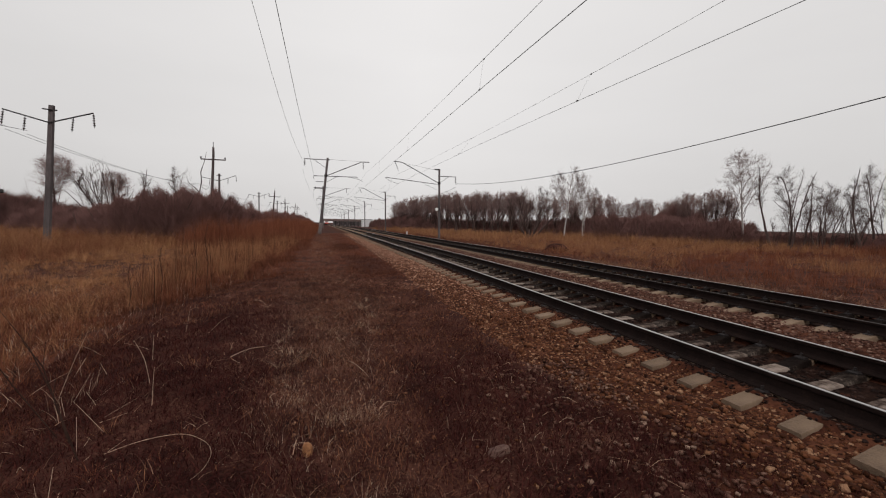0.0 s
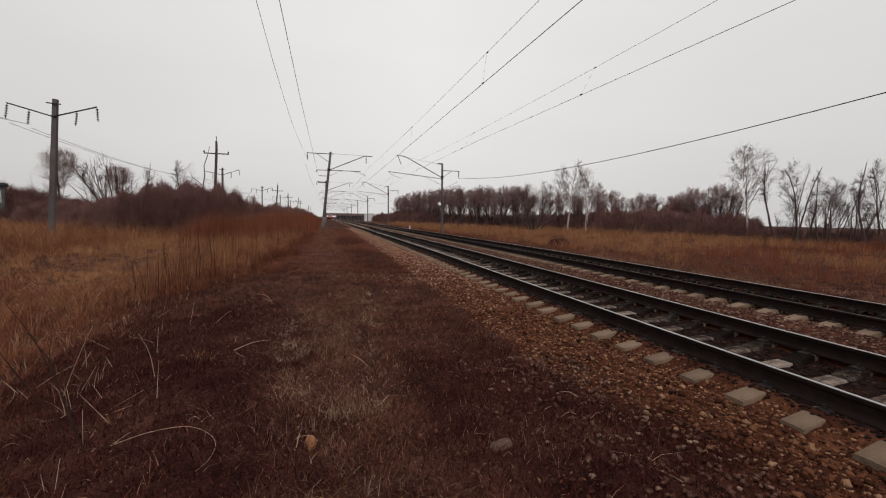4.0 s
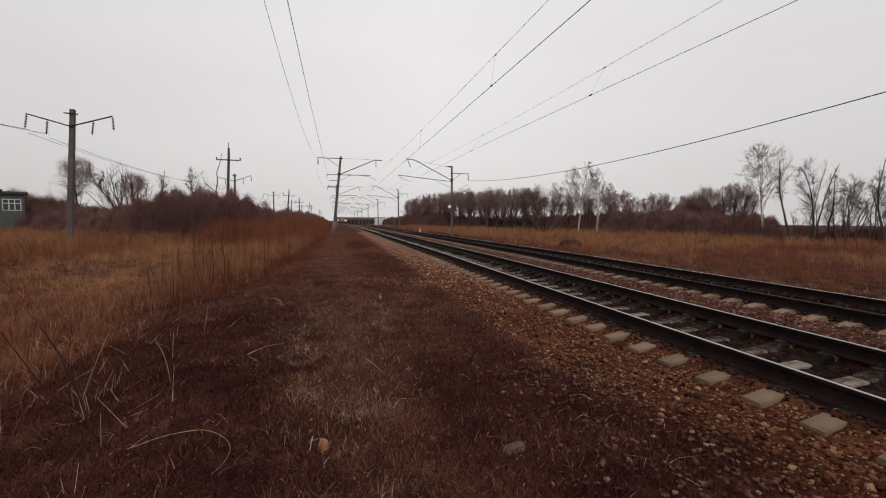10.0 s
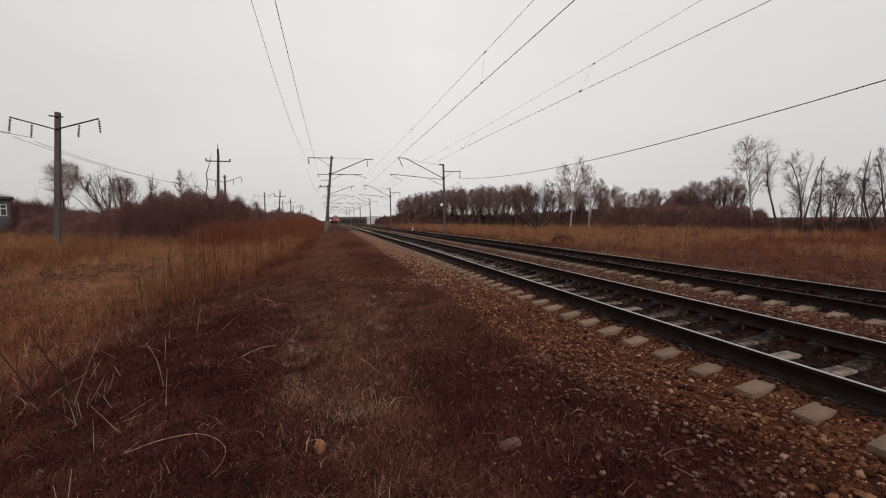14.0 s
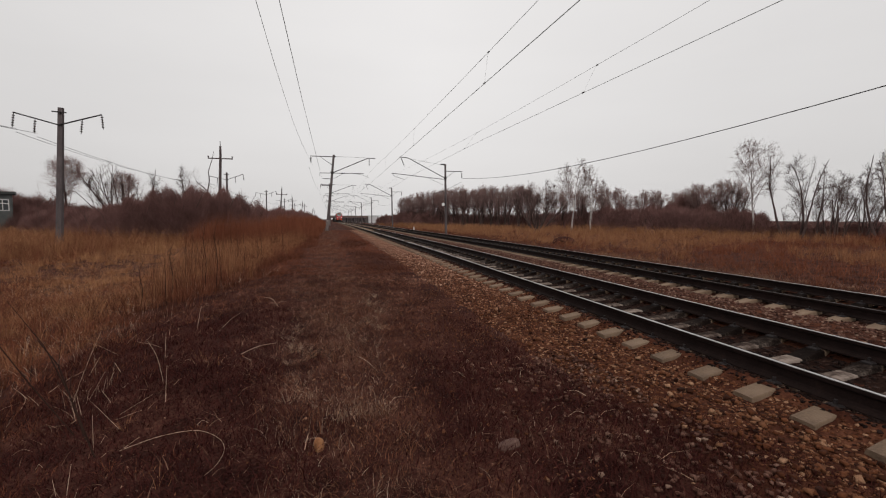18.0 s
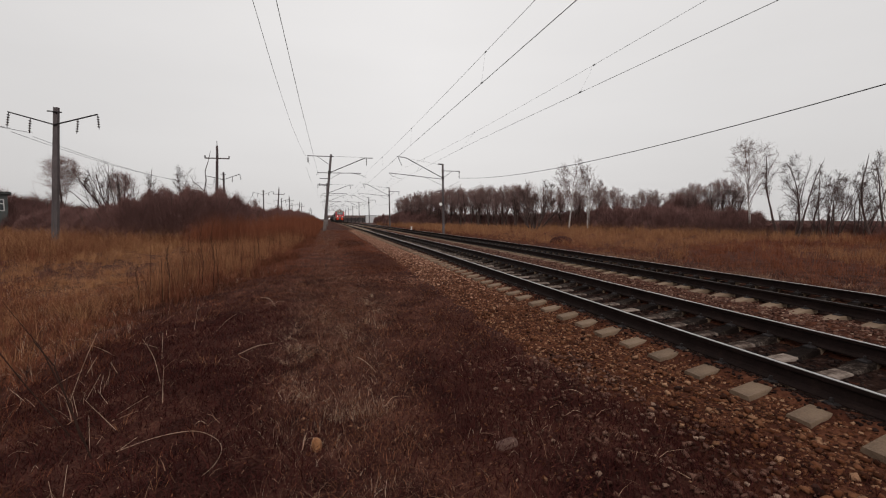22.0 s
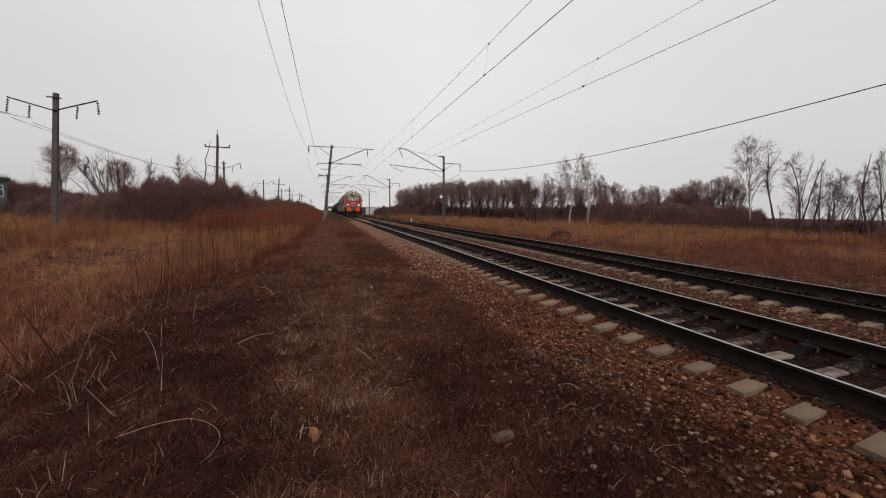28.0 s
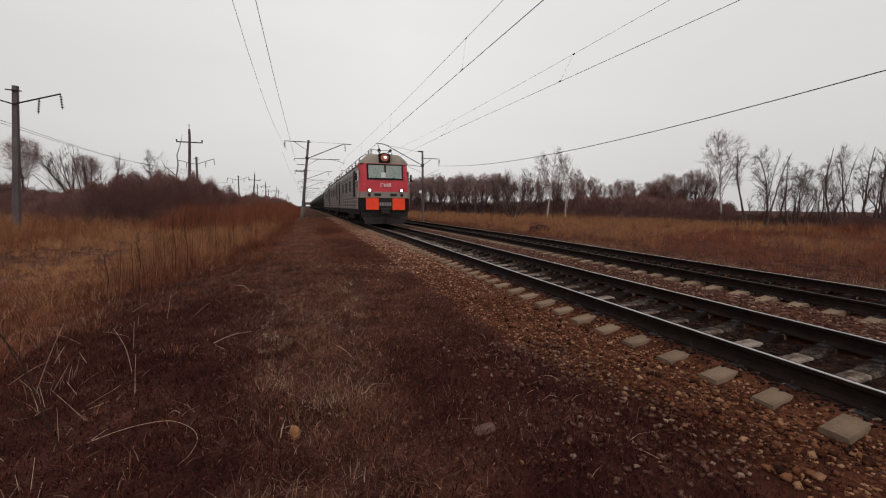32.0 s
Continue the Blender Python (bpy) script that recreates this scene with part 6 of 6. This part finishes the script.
for s in (-1, 1):
    part("bumper_panel", Mesh().box(min(s * 0.42, s * 1.17), max(s * 0.42, s * 1.17), -0.09, 0.02, 1.05, 1.78, 0.02), ORANGE, head, "bright orange panel")
    low = part("marker_lamp", disc(s * 0.96, -0.05, 2.27, 0.13, 0.05), DGREY, head)
    part("lens", disc(s * 0.96, -0.095, 2.27, 0.085, 0.02), LOWLAMP, low, "glowing lens")
    tail = part("tail_lamp", disc(s * 0.98, -0.05, 1.98, 0.10, 0.06), DGREY, head)
    part("lens", disc(s * 0.98, -0.11, 1.98, 0.07, 0.01), plain("dark_red_lens", (0.05, 0.015, 0.015), 0.2), tail)
    part("step_grille", Mesh().box(min(s * 0.28, s * 0.68), max(s * 0.28, s * 0.68), -0.085, -0.03, 1.92, 2.08), BLACK, head)
    part("mirror", Mesh().box(s * 1.68 - 0.05, s * 1.68 + 0.05, 0.5, 0.6, 2.9, 3.35, 0.02).tube([(s * 1.5, 0.6, 3.1), (s * 1.68, 0.55, 3.1)], 0.02, 5), DGREY, head)
    part("handrail", Mesh().tube([(s * 1.6, 0.7, 1.1), (s * 1.62, 0.7, 2.4)], 0.02, 6), PAINTWHITE, head)
    part("cab_side", Mesh().box(min(s * 1.5, s * 1.56), max(s * 1.5, s * 1.56), 0.55, 1.25, 2.85, 3.55), PANE, head, "cab side window")
    part("horn", Mesh().tube([(s * 0.35, 0.6, 4.78), (s * 0.35, 0.25, 4.82)], [0.04, 0.09], 8), DARKSTEEL, head)
cowl = part("roof_cowl", Mesh().loft([[(-1.46, f, z0), (1.46, f, z0), (1.46, 2.6, z0), (-1.46, 2.6, z0)] if i == 0 else [(-w, f, z0), (w, f, z0), (w, 2.6, z0), (-w, 2.6, z0)] for i, (z0, f, w) in enumerate(((3.97, 0.32, 1.46), (4.15, 0.38, 1.36), (4.52, 0.62, 1.02), (4.62, 0.85, 0.9)))]), CREAM, head, "dirty cream roof cowl")
for rx, ry, rh in ((-0.8, 1.6, 0.35), (-0.55, 2.2, 0.5), (0.5, 1.9, 0.4), (0.8, 2.3, 0.3), (0.0, 2.4, 0.45)):
    part("roof_fitting", insulator((rx, ry, 4.55), (rx, ry, 4.6 + rh), 3, 0.08), INSUL, cowl)
part("roof_rail", Mesh().tube([(-0.8, 1.6, 4.92), (-0.55, 2.2, 5.1), (0.0, 2.4, 5.05), (0.5, 1.9, 5.0), (0.8, 2.3, 4.9)], 0.02, 5), DARKSTEEL, cowl)
part("headlamp_housing", Mesh().tube([(0, 0.7, 4.36), (0, 0.28, 4.36)], 0.31, 18).box(-0.34, 0.34, 0.3, 0.9, 4.03, 4.62, 0.05), DGREY, cowl, "dark headlamp housing")
glass = part("headlamp", disc(0, 0.29, 4.36, 0.235, 0.04), plain("lamp_reflector", (0.42, 0.14, 0.09), 0.3, 0.3), cowl, "round headlamp")
part("bulb", disc(0.03, 0.26, 4.38, 0.075, 0.02), LAMP, glass, "glowing lens")
part("plough", Mesh().hexa([(-1.15, 0.12, 0.14), (1.15, 0.12, 0.14), (1.15, 0.5, 0.14), (-1.15, 0.5, 0.14), (-1.38, -0.05, 0.58), (1.38, -0.05, 0.58), (1.38, 0.4, 0.58), (-1.38, 0.4, 0.58)]), plain("plough_steel", (0.05, 0.043, 0.042), 0.7, spec=0.1), head, "dark steel snow plough")
part("plough_rib", Mesh().box(-0.05, 0.05, -0.1, 0.2, 0.2, 0.6), BLACK, head)
for hx in (-0.75, -0.45, 0.45, 0.75):
    part("brake_hose", Mesh().tube([(hx, 0.05, 0.95), (hx, -0.18, 0.8), (hx, -0.16, 0.55), (hx + 0.06, -0.05, 0.5)], 0.03, 6), BLACK, head)
part("lower_apron", Mesh().box(-1.4, 1.4, 0.12, 0.5, 0.6, 0.98), BLACK, head)
part("coupler", Mesh().box(-0.2, 0.2, -0.45, 0.3, 0.85, 1.12, 0.04).box(-0.3, 0.15, -0.6, -0.4, 0.82, 1.15, 0.04), DARKSTEEL, head)
plate = part("name_board", Mesh().box(-0.41, 0.41, -0.07, 0.02, 1.05, 1.74), BLACK, head, "black board with pale lettering")
for k in range(5):
    part("letter_bar", Mesh().box(-0.37 + 0.15 * k, -0.26 + 0.15 * k, -0.085, -0.06, 1.30, 1.52), LETTER, plate, "pale letter-sized bar")
middle = section("locomotive", "grey ribbed middle section of the electric locomotive", False)

for sect in (head, middle):
    for ob in sect.children_recursive:
        ob.data.transform(Matrix.Diagonal((1.06, 1, 1, 1)))


def tank_car():
    car = thing("tank_wagon", "black cylindrical tank wagon of the freight train", "wagon", "freight wagons")
    tank = part("tank", Mesh().tube([(0, 0.75, 2.75), (0, 0.9, 2.75), (0, 1.15, 2.75), (0, 10.65, 2.75), (0, 10.9, 2.75), (0, 11.05, 2.75)], [0.8, 1.2, 1.48, 1.48, 1.2, 0.8], 24), BLACK, car, smooth=False)
    for y in (3.0, 5.9, 8.8):
        part("tank_band", Mesh().tube([(0, y - 0.05, 2.75), (0, y + 0.05, 2.75)], 1.5, 24), DGREY, tank)
    part("hatch", Mesh().tube([(0, 5.9, 4.1), (0, 5.9, 4.5)], [0.4, 0.36], 12), BLACK, tank)
    part("walkway", Mesh().box(-0.5, 0.5, 4.6, 7.2, 4.27, 4.31).tube([(-0.5, 4.6, 4.3), (-0.5, 4.6, 4.9), (-0.5, 7.2, 4.9), (-0.5, 7.2, 4.3)], 0.02, 5), DGREY, tank)
    part("ladder", Mesh().tube([(-1.52, 5.6, 1.2), (-1.55, 5.6, 2.8), (-0.6, 5.6, 4.3)], 0.025, 5).tube([(-1.52, 6.1, 1.2), (-1.55, 6.1, 2.8), (-0.6, 6.1, 4.3)], 0.025, 5), DGREY, car)
    part("frame", Mesh().box(-1.4, 1.4, 0.1, 1.6, 1.0, 1.3).box(-1.4, 1.4, 10.2, 11.7, 1.0, 1.3).box(-0.3, 0.3, 0.1, 11.7, 0.95, 1.3), DGREY, car)
    bogie(car, 2.0, 1.85, 0.48)
    bogie(car, 9.8, 1.85, 0.48)
    part("coupler", Mesh().box(-0.15, 0.15, -0.3, 0.2, 0.9, 1.15), DARKSTEEL, car)
    return car


first_car = tank_car()
consist = [(head, 0.0), (middle, 17.6), (copy_thing(middle, Matrix()), 35.2), (first_car, 53.2)]
consist += [(copy_thing(first_car, Matrix()), 53.2 + 12.05 * k) for k in range(1, 18)]
FRONT_AT_END, SPEED = 28.2, 14.6


def motions():
    for ob, back in consist:
        rows = []
        for t in range(0, 33):
            y = FRONT_AT_END + SPEED * (32 - t) + back
            a, b = float(grade(y + 2)), float(grade(y + 12))
            pitch = math.atan2(b - a, 10.0)
            rows.append((t, pose(AX1 - 0.04, y, a - 2 * math.tan(pitch) + RAIL_Z, math.degrees(pitch), 0, 0)))
        walk(ob, rows)


motions()
